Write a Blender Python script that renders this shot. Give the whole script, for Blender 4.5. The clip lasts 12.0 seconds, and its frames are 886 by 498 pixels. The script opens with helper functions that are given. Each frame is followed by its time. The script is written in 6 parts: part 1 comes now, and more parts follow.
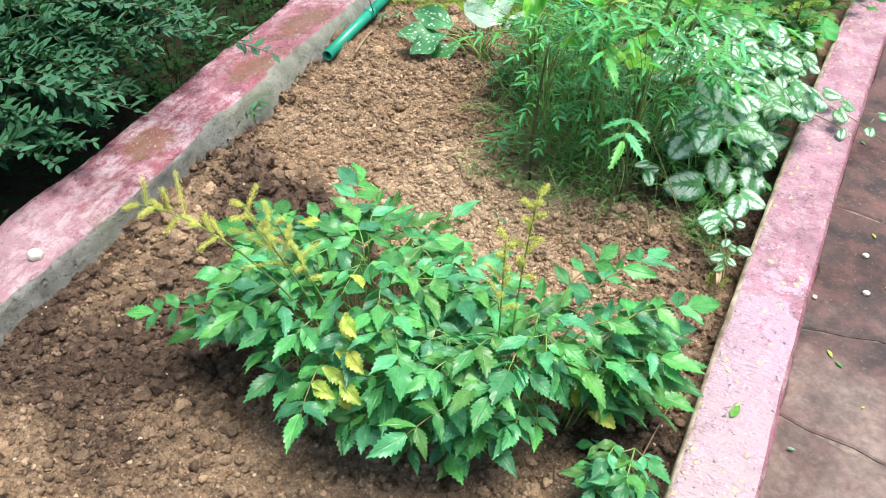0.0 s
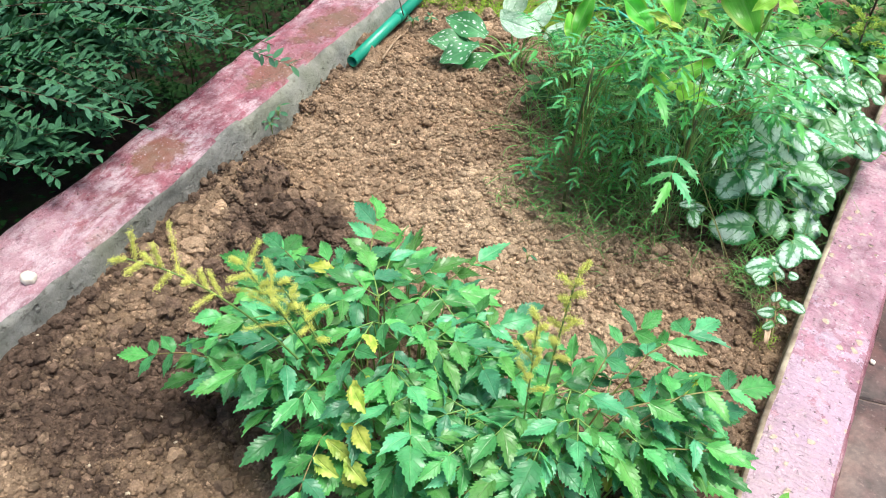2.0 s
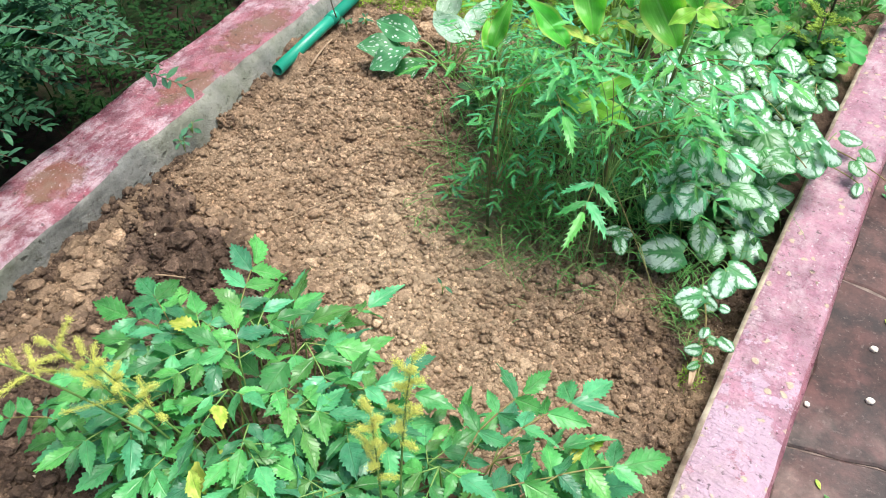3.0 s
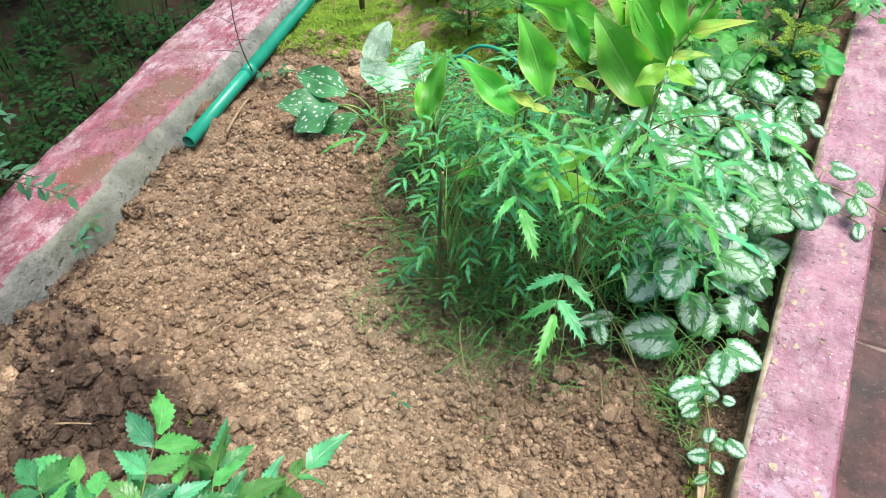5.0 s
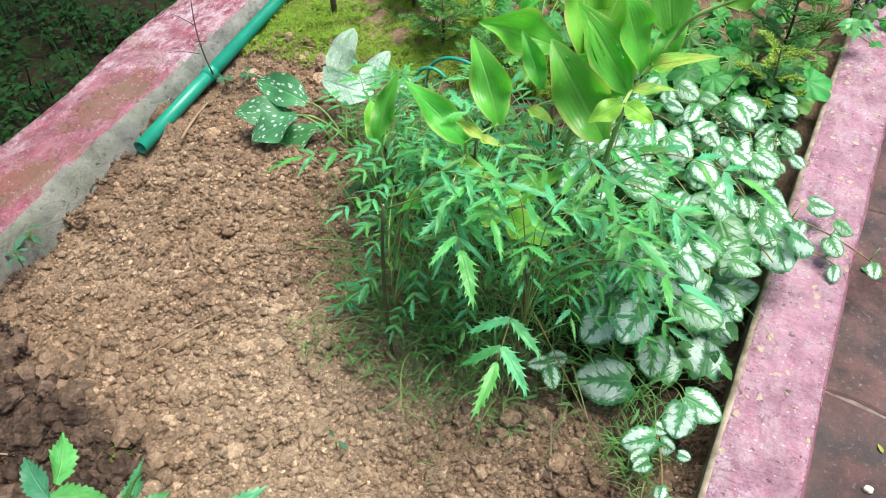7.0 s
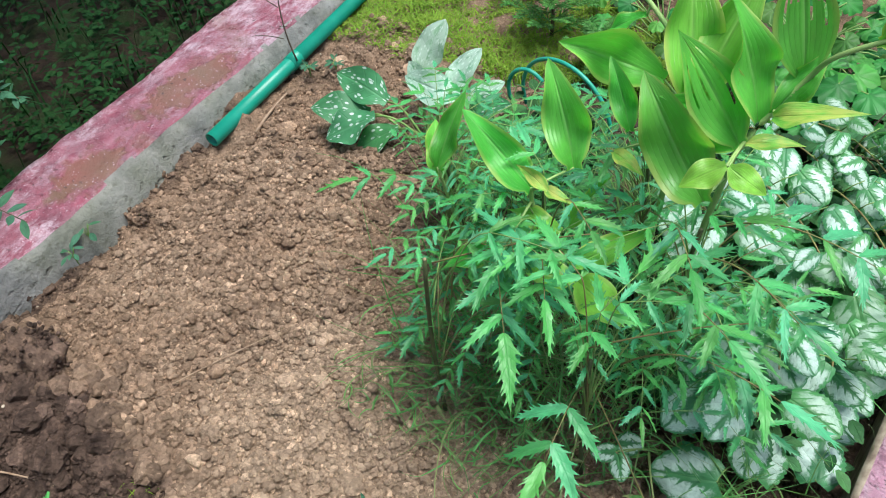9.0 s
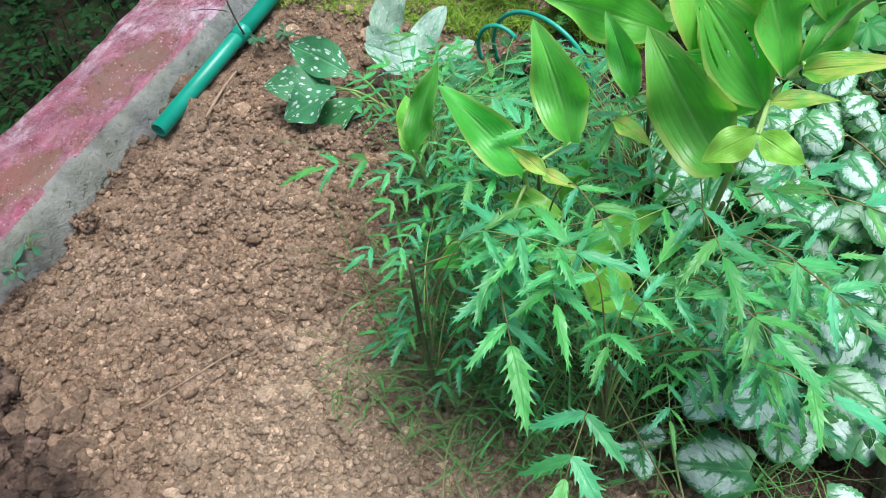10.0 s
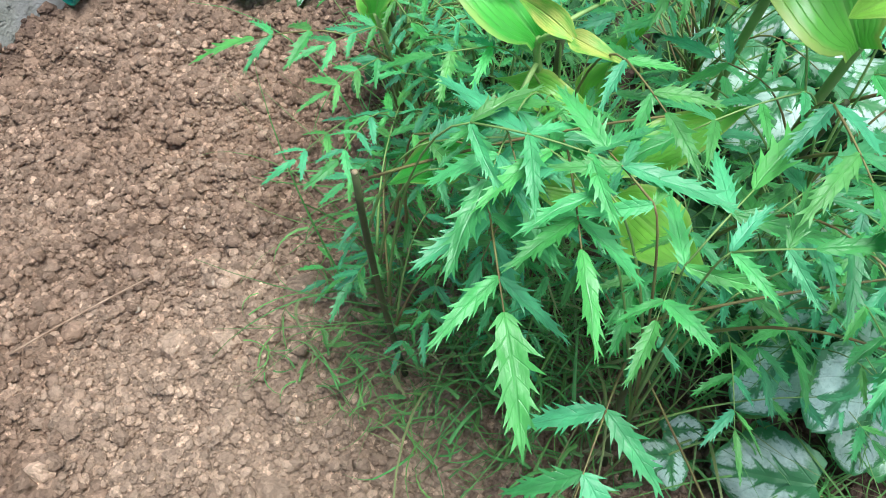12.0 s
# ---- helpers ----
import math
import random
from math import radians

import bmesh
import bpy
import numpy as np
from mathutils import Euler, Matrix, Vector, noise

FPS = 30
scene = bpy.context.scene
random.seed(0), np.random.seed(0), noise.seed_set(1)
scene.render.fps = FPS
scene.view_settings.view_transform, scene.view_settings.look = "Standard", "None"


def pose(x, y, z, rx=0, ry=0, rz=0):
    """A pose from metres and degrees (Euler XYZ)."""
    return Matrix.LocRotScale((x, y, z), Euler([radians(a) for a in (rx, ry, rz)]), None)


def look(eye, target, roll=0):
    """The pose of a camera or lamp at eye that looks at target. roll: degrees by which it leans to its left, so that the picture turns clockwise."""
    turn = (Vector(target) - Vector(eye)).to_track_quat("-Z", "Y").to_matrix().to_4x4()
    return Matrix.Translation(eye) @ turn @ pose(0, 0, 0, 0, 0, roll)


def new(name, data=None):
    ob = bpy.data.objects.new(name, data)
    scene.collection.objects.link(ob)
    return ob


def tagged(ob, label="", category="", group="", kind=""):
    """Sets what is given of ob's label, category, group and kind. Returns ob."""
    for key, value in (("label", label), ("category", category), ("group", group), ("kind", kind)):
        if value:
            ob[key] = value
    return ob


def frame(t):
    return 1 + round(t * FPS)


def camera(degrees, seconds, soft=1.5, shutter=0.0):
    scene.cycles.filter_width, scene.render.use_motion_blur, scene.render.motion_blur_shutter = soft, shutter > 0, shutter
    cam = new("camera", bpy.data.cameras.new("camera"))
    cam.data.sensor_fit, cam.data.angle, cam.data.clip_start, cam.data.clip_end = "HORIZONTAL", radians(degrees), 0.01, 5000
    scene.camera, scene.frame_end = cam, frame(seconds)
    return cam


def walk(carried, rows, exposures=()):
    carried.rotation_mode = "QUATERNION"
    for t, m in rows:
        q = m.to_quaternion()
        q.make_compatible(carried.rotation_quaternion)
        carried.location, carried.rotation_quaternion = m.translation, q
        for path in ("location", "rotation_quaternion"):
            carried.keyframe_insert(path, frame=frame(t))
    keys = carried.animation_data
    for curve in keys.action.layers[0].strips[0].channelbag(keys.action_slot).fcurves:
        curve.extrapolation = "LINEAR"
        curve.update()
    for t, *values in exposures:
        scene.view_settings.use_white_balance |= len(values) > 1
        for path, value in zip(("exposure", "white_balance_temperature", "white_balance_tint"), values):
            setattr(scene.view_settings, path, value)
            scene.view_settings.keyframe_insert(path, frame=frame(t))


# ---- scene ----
cam = camera(56.6, 12.0, 1.0)
METRES, EYE, TILT, LEAN, TURN = 1.5, 0.974, -42.0, 0.0, 26.5
ROWS = [
    (0.0, 0.0, 0.0, 0.0, -0.0, 0.0, 0.0),
    (0.5, -0.03, 0.0342, 0.0269, -0.61, 0.17, 0.65),
    (1.0, -0.0641, 0.0534, 0.0308, 2.05, -0.77, -2.63),
    (1.5, -0.0542, 0.0573, 0.0347, 2.83, -0.99, -3.49),
    (2.0, -0.0029, 0.0749, 0.0619, 1.6, -1.38, -2.51),
    (2.5, 0.0758, 0.1041, 0.0911, 1.82, -2.37, -1.97),
    (4.5, 0.1274, 0.2453, 0.1887, 2.25, -3.76, 1.81),
    (5.0, 0.1166, 0.2812, 0.2192, -0.33, -3.92, 4.08),
    (5.5, 0.1101, 0.3022, 0.2243, -1.52, -4.44, 4.37),
    (6.0, 0.1312, 0.3108, 0.2346, -1.73, -4.73, 4.3),
    (6.5, 0.1434, 0.3203, 0.2433, -2.07, -4.18, 3.76),
    (8.5, 0.2462, 0.3821, 0.2748, 9.47, -7.69, -2.84),
    (9.0, 0.2116, 0.4389, 0.3072, 9.26, -7.48, -1.24),
    (9.5, 0.1924, 0.4801, 0.3221, 6.62, -8.96, 1.56),
    (10.0, 0.1929, 0.504, 0.3239, 6.49, -10.84, 3.4),
    (10.5, 0.1938, 0.5452, 0.3251, 8.98, -13.61, 0.94),
    (11.0, 0.1938, 0.577, 0.3184, 9.02, -14.83, -0.61),
    (11.5, 0.1871, 0.6096, 0.3067, 7.03, -15.17, 0.86),
    (12.0, 0.1827, 0.6527, 0.2875, 6.11, -15.9, 0.42),
]
walk(cam, [(t, pose(0, 0, EYE, TILT, LEAN, TURN) @ pose(METRES * x, METRES * y, METRES * z, 90 + pitch, roll, yaw)) for t, x, y, z, yaw, pitch, roll in ROWS],
     [(0.0, 1.08, 6400, 8), (5.0, 0.92, 6350, 9), (6.8, 0.88, 6350, 9), (8.4, 0.70, 6100, 11), (9.5, 0.60, 5850, 11), (12.0, 0.84, 5700, 13)])

# ---- world, sun, exposure ----
scene.view_settings.exposure = 0.0
world = bpy.data.worlds.new("sky")
scene.world = world
world.use_nodes = True
sky_tree = world.node_tree
sky_tree.nodes.clear()
sky_tex = sky_tree.nodes.new("ShaderNodeTexSky")
sky_tex.sky_type = "NISHITA"
sky_tex.sun_disc = False
sky_tex.sun_elevation = radians(76)
sky_tex.sun_rotation = radians(65)
sky_tex.air_density = 1.0
sky_tex.dust_density = 4.0
sky_bg = sky_tree.nodes.new("ShaderNodeBackground")
sky_bg.inputs["Strength"].default_value = 0.090
sky_out = sky_tree.nodes.new("ShaderNodeOutputWorld")
sky_tree.links.new(sky_tex.outputs[0], sky_bg.inputs[0])
sky_tree.links.new(sky_bg.outputs[0], sky_out.inputs[0])
sun_lamp = new("sun", bpy.data.lights.new("sun", "SUN"))
sun_lamp.data.energy = 3.0
sun_lamp.data.angle = radians(32)
sun_lamp.data.color = (1.0, 0.95, 0.87)
# the sun stands to the right of the bed, 76 degrees up, behind thin cloud
sun_lamp.matrix_world = look((0, 0, 5), (-math.sin(radians(65)) * 1.25, -math.cos(radians(65)) * 1.25, 0.0))


# ---- node materials ----
class Nodes:
    """A small writer of node trees."""

    def __init__(self, name):
        self.mat = bpy.data.materials.new(name)
        self.mat.use_nodes = True
        self.tree = self.mat.node_tree
        self.tree.nodes.clear()

    def put(self, socket, value):
        if isinstance(value, bpy.types.NodeSocket):
            self.tree.links.new(value, socket)
        elif isinstance(value, (tuple, list)) and len(value) == 3 and socket.type == "RGBA":
            socket.default_value = (*value, 1)
        else:
            socket.default_value = value

    def node(self, kind, **values):
        n = self.tree.nodes.new(kind)
        for key, value in values.items():
            self.put(n.inputs[key.replace("_", " ")], value)
        return n

    def math(self, op, a, b=0.0, clamp=False):
        n = self.tree.nodes.new("ShaderNodeMath")
        n.operation, n.use_clamp = op, clamp
        self.put(n.inputs[0], a)
        self.put(n.inputs[1], b)
        return n.outputs[0]

    def mix(self, fac, a, b, blend="MIX"):
        n = self.tree.nodes.new("ShaderNodeMixRGB")
        n.blend_type = blend
        for i, v in enumerate((fac, a, b)):
            self.put(n.inputs[i], v)
        return n.outputs[0]

    def ramp(self, fac, stops):
        n = self.tree.nodes.new("ShaderNodeValToRGB")
        while len(n.color_ramp.elements) < len(stops):
            n.color_ramp.elements.new(0.5)
        for e, (p, c) in zip(n.color_ramp.elements, stops):
            e.position = p
            e.color = (*c, 1) if isinstance(c, tuple) else (c, c, c, 1)
        self.put(n.inputs[0], fac)
        return n.outputs[0]

    def noise(self, vector, scale, detail=4.0, rough=0.55):
        n = self.node("ShaderNodeTexNoise", Vector=vector, Scale=scale, Detail=detail, Roughness=rough)
        return n.outputs[0]

    def voronoi(self, vector, scale, randomness=1.0):
        n = self.node("ShaderNodeTexVoronoi", Vector=vector, Scale=scale, Randomness=randomness)
        return n

    def place(self):
        return self.node("ShaderNodeNewGeometry").outputs["Position"]

    def local(self):
        return self.node("ShaderNodeTexCoord").outputs["Object"]

    def bump(self, height, strength=0.3, distance=0.002):
        return self.node("ShaderNodeBump", Height=height, Strength=strength, Distance=distance).outputs[0]

    def finish(self, color, rough=0.6, normal=None, translucent=0.0, trans_color=None, metallic=0.0, specular=0.5):
        p = self.node("ShaderNodeBsdfPrincipled")
        self.put(p.inputs["Base Color"], color)
        self.put(p.inputs["Roughness"], rough)
        self.put(p.inputs["Metallic"], metallic)
        self.put(p.inputs["Specular IOR Level"], specular)
        if normal is not None:
            self.put(p.inputs["Normal"], normal)
        shader = p.outputs[0]
        if translucent:
            t = self.node("ShaderNodeBsdfTranslucent")
            self.put(t.inputs["Color"], color if trans_color is None else trans_color)
            m = self.tree.nodes.new("ShaderNodeMixShader")
            m.inputs[0].default_value = translucent
            self.tree.links.new(shader, m.inputs[1])
            self.tree.links.new(t.outputs[0], m.inputs[2])
            shader = m.outputs[0]
        out = self.tree.nodes.new("ShaderNodeOutputMaterial")
        self.tree.links.new(shader, out.inputs[0])
        return self.mat


def leaf_material(name, base, vein, tip=None, joined=False, rough=0.42, translucent=0.2, veins=7.0, parallel=False,
                  pattern="", hue=0.03, value=0.35, spots=0.0, frosted=False, puff=0.1, slope=0.22, gloss=0.5, ribs=0.5):
    """A leaf: base colour varied leaf by leaf, veins along its UV, and a pattern of its own."""
    g = Nodes(name)
    uv = g.node("ShaderNodeUVMap").outputs[0]
    sep = g.node("ShaderNodeSeparateXYZ", Vector=uv)
    u, v = sep.outputs[0], sep.outputs[1]
    side = g.math("ABSOLUTE", g.math("SUBTRACT", g.math("MULTIPLY", u, 2.0), 1.0))
    if joined:
        rnd = g.node("ShaderNodeNewGeometry").outputs["Random Per Island"]
    else:
        rnd = g.node("ShaderNodeObjectInfo").outputs["Random"]
    shift = g.node("ShaderNodeCombineXYZ", X=g.math("MULTIPLY", rnd, 37.0), Y=g.math("MULTIPLY", rnd, 11.0))
    coords = g.node("ShaderNodeVectorMath", )
    g.put(coords.inputs[0], uv)
    g.put(coords.inputs[1], shift.outputs[0])
    at = coords.outputs[0]
    color = g.mix(g.ramp(g.noise(at, 3.0), [(0.35, 0.0), (0.7, 1.0)]), base, tuple(c * 1.45 for c in base))
    if tip is not None:
        color = g.mix(g.ramp(rnd, [(0.80, 0.0), (0.93, 0.85)]), color, tip)
    # veins
    if parallel:
        wave = g.math("ABSOLUTE", g.math("SINE", g.math("MULTIPLY", side, veins * 3.1416)))
    else:
        wave = g.math("ABSOLUTE", g.math("SINE", g.math("MULTIPLY", g.math("SUBTRACT", v, g.math("MULTIPLY", side, slope)), veins * 3.1416)))
    line = g.ramp(wave, [(0.0, 1.0), (0.22, 0.0)])
    rib = g.ramp(side, [(0.0, 1.0), (0.10, 0.0)])
    lines = g.math("MAXIMUM", g.math("MULTIPLY", line, 0.40 if parallel else 0.45), rib)
    color = g.mix(g.math("MULTIPLY", lines, ribs), color, vein)
    if pattern == "silver":
        rag = g.math("SUBTRACT", g.noise(at, 7.0, 6.0, 0.7), 0.5)
        fine = g.math("SUBTRACT", g.noise(at, 24.0, 4.0, 0.6), 0.5)
        branch = g.ramp(wave, [(0.0, 1.0), (0.55, 0.0)])
        heart = g.ramp(v, [(0.05, 0.30), (0.5, 0.10), (0.95, 0.02)])
        core = g.math("ADD", heart, g.math("MULTIPLY", branch, g.ramp(rnd, [(0.0, 0.40), (1.0, 0.12)])))
        inner = g.ramp(g.math("ADD", g.math("SUBTRACT", side, core), g.math("ADD", g.math("MULTIPLY", rag, 0.5), g.math("MULTIPLY", fine, 0.25))), [(-0.05, 0.0), (0.13, 1.0)])
        rim = g.math("ADD", g.math("ADD", side, g.math("MULTIPLY", branch, -0.12)), g.math("ADD", g.math("MULTIPLY", rag, 0.8), g.math("MULTIPLY", fine, 0.5)))
        outer = g.ramp(rim, [(0.68, 1.0), (0.82, 0.0)])
        ends = g.ramp(g.math("ADD", v, g.math("MULTIPLY", rag, 0.3)), [(0.06, 0.0), (0.16, 1.0), (0.88, 1.0), (0.97, 0.0)])
        zone = g.math("MULTIPLY", g.math("MULTIPLY", inner, outer), ends)
        zone = g.math("MULTIPLY", zone, g.ramp(rnd, [(0.0, 0.55), (0.3, 1.0)]))
        color = g.mix(g.math("MULTIPLY", zone, g.ramp(g.noise(at, 12.0, 5.0, 0.7), [(0.30, 0.60), (0.52, 0.97)])), color, g.mix(g.noise(at, 22.0, 4.0), (0.42, 0.63, 0.51), (0.70, 0.84, 0.75)))
    if pattern == "spots":
        vor = g.voronoi(at, 11.0 if frosted else 9.0)
        spot = g.ramp(vor.outputs["Distance"], [(0.27, 1.0), (0.36, 0.0)])
        spot = g.math("MULTIPLY", spot, g.ramp(vor.outputs["Color"], [(0.25, 0.0), (0.35, 1.0)]))
        color = g.mix(g.math("MULTIPLY", spot, 0.9), color, (0.62, 0.76, 0.68))
        frost = 1.0 if frosted else 0.0
        wash = g.ramp(g.noise(at, 4.0, 6.0, 0.65), [(0.30, 0.15), (0.50, 1.0)])
        color = g.mix(g.math("MULTIPLY", wash, 0.66 * frost), color, (0.60, 0.76, 0.66))
    if pattern == "rim":
        edge = g.math("ADD", side, g.math("MULTIPLY", g.math("SUBTRACT", g.noise(at, 2.5), 0.5), 0.5))
        color = g.mix(g.ramp(edge, [(0.78, 0.0), (1.08, 0.8)]), color, (0.46, 0.60, 0.15))
        blotch = g.ramp(g.noise(at, 2.2), [(0.62, 0.0), (0.72, 1.0)])
        color = g.mix(g.math("MULTIPLY", blotch, 0.35), color, (0.28, 0.46, 0.06))
    if pattern == "sick":
        color = g.mix(g.ramp(g.noise(at, 2.4), [(0.40, 0.0), (0.60, 1.0)]), color, (0.52, 0.60, 0.12))
        color = g.mix(g.ramp(g.noise(at, 5.0), [(0.68, 0.0), (0.76, 0.7)]), color, (0.34, 0.22, 0.06))
    if spots:
        worn = g.ramp(g.noise(at, 7.0, 5.0), [(0.66, 0.0), (0.74, 1.0)])
        color = g.mix(g.math("MULTIPLY", worn, spots), color, (0.28, 0.24, 0.12))
    hsv = g.node("ShaderNodeHueSaturation", Color=color)
    g.put(hsv.inputs["Hue"], g.math("ADD", 0.5 - hue / 2, g.math("MULTIPLY", rnd, hue)))
    g.put(hsv.inputs["Value"], g.math("ADD", 1 - value / 2, g.math("MULTIPLY", g.math("FRACT", g.math("MULTIPLY", rnd, 7.3)), value)))
    final = hsv.outputs[0]
    light = g.mix(1.0, final, (0.95, 1.25, 0.5), "MULTIPLY")
    height = g.math("SUBTRACT", g.math("ADD", g.math("MULTIPLY", g.noise(at, 14.0), 0.4), g.math("MULTIPLY", wave, puff)), g.math("MULTIPLY", lines, 2.0 * ribs))
    return g.finish(final, g.ramp(g.noise(at, 5.0), [(0.3, rough - 0.1), (0.7, rough + 0.12)]), g.bump(height, 0.55, 0.0014), translucent, light, specular=gloss)


def stem_material(name, base, other, rough=0.6, scale=60):
    g = Nodes(name)
    at = g.local()
    color = g.mix(g.ramp(g.noise(at, scale), [(0.35, 0.0), (0.65, 1.0)]), base, other)
    color = g.mix(g.ramp(g.noise(at, scale * 0.2), [(0.4, 0.0), (0.7, 0.5)]), color, tuple(c * 0.55 for c in base))
    return g.finish(color, rough, g.bump(g.noise(at, scale * 6), 0.4, 0.001))


def soil_material(name="garden_soil", joined=False):
    g = Nodes(name)
    at = g.place()
    # This layer carries real damp together with painted shade.
    damp = g.node("ShaderNodeAttribute")
    damp.attribute_name = "damp"
    wet = g.math("ADD", damp.outputs["Fac"], g.math("MULTIPLY", g.math("SUBTRACT", g.noise(at, 28.0), 0.5), 0.7), True)
    dry = g.mix(g.ramp(g.noise(at, 55.0, 6.0), [(0.3, 0.0), (0.7, 1.0)]), (0.200, 0.135, 0.086), (0.440, 0.318, 0.215))
    dry = g.mix(g.ramp(g.noise(at, 6.0), [(0.4, 0.0), (0.62, 1.0)]), dry, (0.320, 0.220, 0.142))
    dark = g.mix(g.ramp(g.noise(at, 70.0, 6.0), [(0.3, 0.0), (0.7, 1.0)]), (0.052, 0.034, 0.025), (0.155, 0.105, 0.076))
    fine = g.ramp(g.math("ADD", g.math("MULTIPLY", damp.outputs["Fac"], -2.0), g.math("MULTIPLY", g.math("SUBTRACT", g.noise(at, 30.0, 5.0), 0.5), 1.2)), [(0.15, 0.0), (0.9, 0.8)])
    dry = g.mix(fine, dry, (0.46, 0.345, 0.235))
    color = g.mix(g.ramp(wet, [(0.25, 0.0), (0.75, 1.0)]), dry, dark)
    if joined:
        rnd = g.node("ShaderNodeNewGeometry").outputs["Random Per Island"]
        color = g.mix(1.0, color, g.ramp(rnd, [(0.0, 0.80), (0.5, 1.02), (0.80, 1.26), (0.96, 1.6), (1.0, 2.0)]), "MULTIPLY")
    grit = g.ramp(g.voronoi(at, 330.0).outputs["Color"], [(0.0, 0.62), (0.85, 1.15), (0.985, 2.0)])
    color = g.mix(0.8, color, grit, "MULTIPLY")
    height = g.math("ADD", g.noise(at, 180.0, 6.0, 0.7), g.math("MULTIPLY", g.noise(at, 700.0, 3.0), 0.4))
    rough = g.ramp(wet, [(0.2, 0.95), (0.9, 0.7)])
    return g.finish(color, rough, g.bump(height, 1.0, 0.006), specular=0.2)


def earth_material():
    g = Nodes("shade_dark_earth")
    at = g.place()
    # Earth and moss colours are lowered to hold the deep shade beyond the kerb.
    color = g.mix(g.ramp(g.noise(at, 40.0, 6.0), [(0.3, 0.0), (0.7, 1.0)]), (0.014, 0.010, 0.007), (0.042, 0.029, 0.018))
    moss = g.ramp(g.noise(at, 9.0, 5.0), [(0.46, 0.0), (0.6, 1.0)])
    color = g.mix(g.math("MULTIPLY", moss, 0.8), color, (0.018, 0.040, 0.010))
    return g.finish(color, 0.95, g.bump(g.noise(at, 150.0, 6.0, 0.7), 0.9, 0.006), specular=0.2)


def kerb_paint(name, red, pale, flecks, wet, fleck_scale, bare_at=None, worn=0.72, puddles=(), ripple=0.0, fall=0.75, washed=1.0):
    """Red masonry paint on concrete: worn pale, with stone flecks and damp dirty hollows."""
    g = Nodes(name)
    at = g.place()
    color = g.mix(g.ramp(g.noise(at, 20.0, 8.0, 0.7), [(0.38, 0.0), (0.62, 1.0)]), tuple(c * 1.12 for c in red), tuple(c * 0.66 for c in red))
    wear = g.ramp(g.noise(at, 8.0, 8.0, 0.75), [(0.46, 0.0), (0.58, 1.0)])
    streak = g.node("ShaderNodeMapping", Vector=at)
    streak.inputs["Scale"].default_value = (1.0, 0.45, 1.0)
    fine = g.ramp(g.noise(streak.outputs[0], 62.0, 8.0, 0.72), [(0.42, 0.0), (0.58, 1.0)])
    color = g.mix(g.math("MULTIPLY", g.math("ADD", g.math("MULTIPLY", wear, worn), 0.16), fine), color, pale)
    if bare_at:
        away = g.node("ShaderNodeVectorMath", Vector=at)
        away.operation = "DISTANCE"
        away.inputs[1].default_value = bare_at
        bare = g.math("ADD", g.math("MULTIPLY", away.outputs["Value"], -1.6), g.math("MULTIPLY", g.noise(at, 35.0, 7.0, 0.75), 1.5))
        wash = g.math("ADD", g.math("MULTIPLY", away.outputs["Value"], -fall), g.math("MULTIPLY", g.noise(at, 24.0, 7.0, 0.7), 0.8))
        color = g.mix(g.ramp(wash, [(-0.80, 0.0), (-0.05, 0.85 * washed)]), color, (0.55, 0.40, 0.50))
        color = g.mix(g.ramp(bare, [(0.05, 0.0), (0.6, 0.65 * washed)]), color, (0.54, 0.43, 0.43))
    hollow = g.ramp(g.noise(at, 6.5, 6.0, 0.6), [(0.56, 0.0), (0.66, 0.7)])
    edge = g.math("MULTIPLY", g.math("SUBTRACT", g.noise(at, 26.0, 5.0, 0.6), 0.5), 0.09)
    for spot, size in puddles:
        long = g.node("ShaderNodeMapping", Vector=at)
        long.inputs["Scale"].default_value = (1.0, 0.6, 1.0)
        gap = g.node("ShaderNodeVectorMath", Vector=long.outputs[0])
        gap.operation = "DISTANCE"
        gap.inputs[1].default_value = (spot[0], spot[1] * 0.6, spot[2])
        pool = g.ramp(g.math("DIVIDE", g.math("ADD", gap.outputs["Value"], edge), size), [(0.70, 0.97), (1.02, 0.0)])
        hollow = g.math("MAXIMUM", hollow, pool)
    mud = g.mix(g.ramp(g.noise(at, 18.0, 4.0), [(0.35, 0.0), (0.65, 1.0)]), (0.20, 0.080, 0.055), (0.15, 0.100, 0.058))
    color = g.mix(g.math("MULTIPLY", hollow, wet), color, mud)
    warp = g.node("ShaderNodeVectorMath")
    g.put(warp.inputs[0], at)
    g.put(warp.inputs[1], g.mix(1.0, g.node("ShaderNodeTexNoise", Vector=at, Scale=90.0).outputs["Color"], (0.012, 0.012, 0.012), "MULTIPLY"))
    vor = g.voronoi(warp.outputs[0], fleck_scale)
    chip = g.ramp(vor.outputs["Distance"], [(0.20, 1.0), (0.30, 0.0)])
    chip = g.math("MULTIPLY", chip, g.ramp(vor.outputs["Color"], [(1 - flecks, 0.0), (1 - flecks + 0.02, 1.0)]))
    color = g.mix(g.math("MULTIPLY", chip, 0.85), color, (0.62, 0.52, 0.36))
    tiny = g.voronoi(warp.outputs[0], fleck_scale * 3.1)
    speck = g.math("MULTIPLY", g.ramp(tiny.outputs["Distance"], [(0.22, 1.0), (0.34, 0.0)]), g.ramp(tiny.outputs["Color"], [(0.74, 0.0), (0.76, 1.0)]))
    color = g.mix(g.math("MULTIPLY", speck, 0.9), color, pale)
    black = g.ramp(g.noise(at, 110.0, 4.0), [(0.63, 0.0), (0.70, 1.0)])
    color = g.mix(g.math("MULTIPLY", black, 0.7), color, (0.045, 0.03, 0.028))
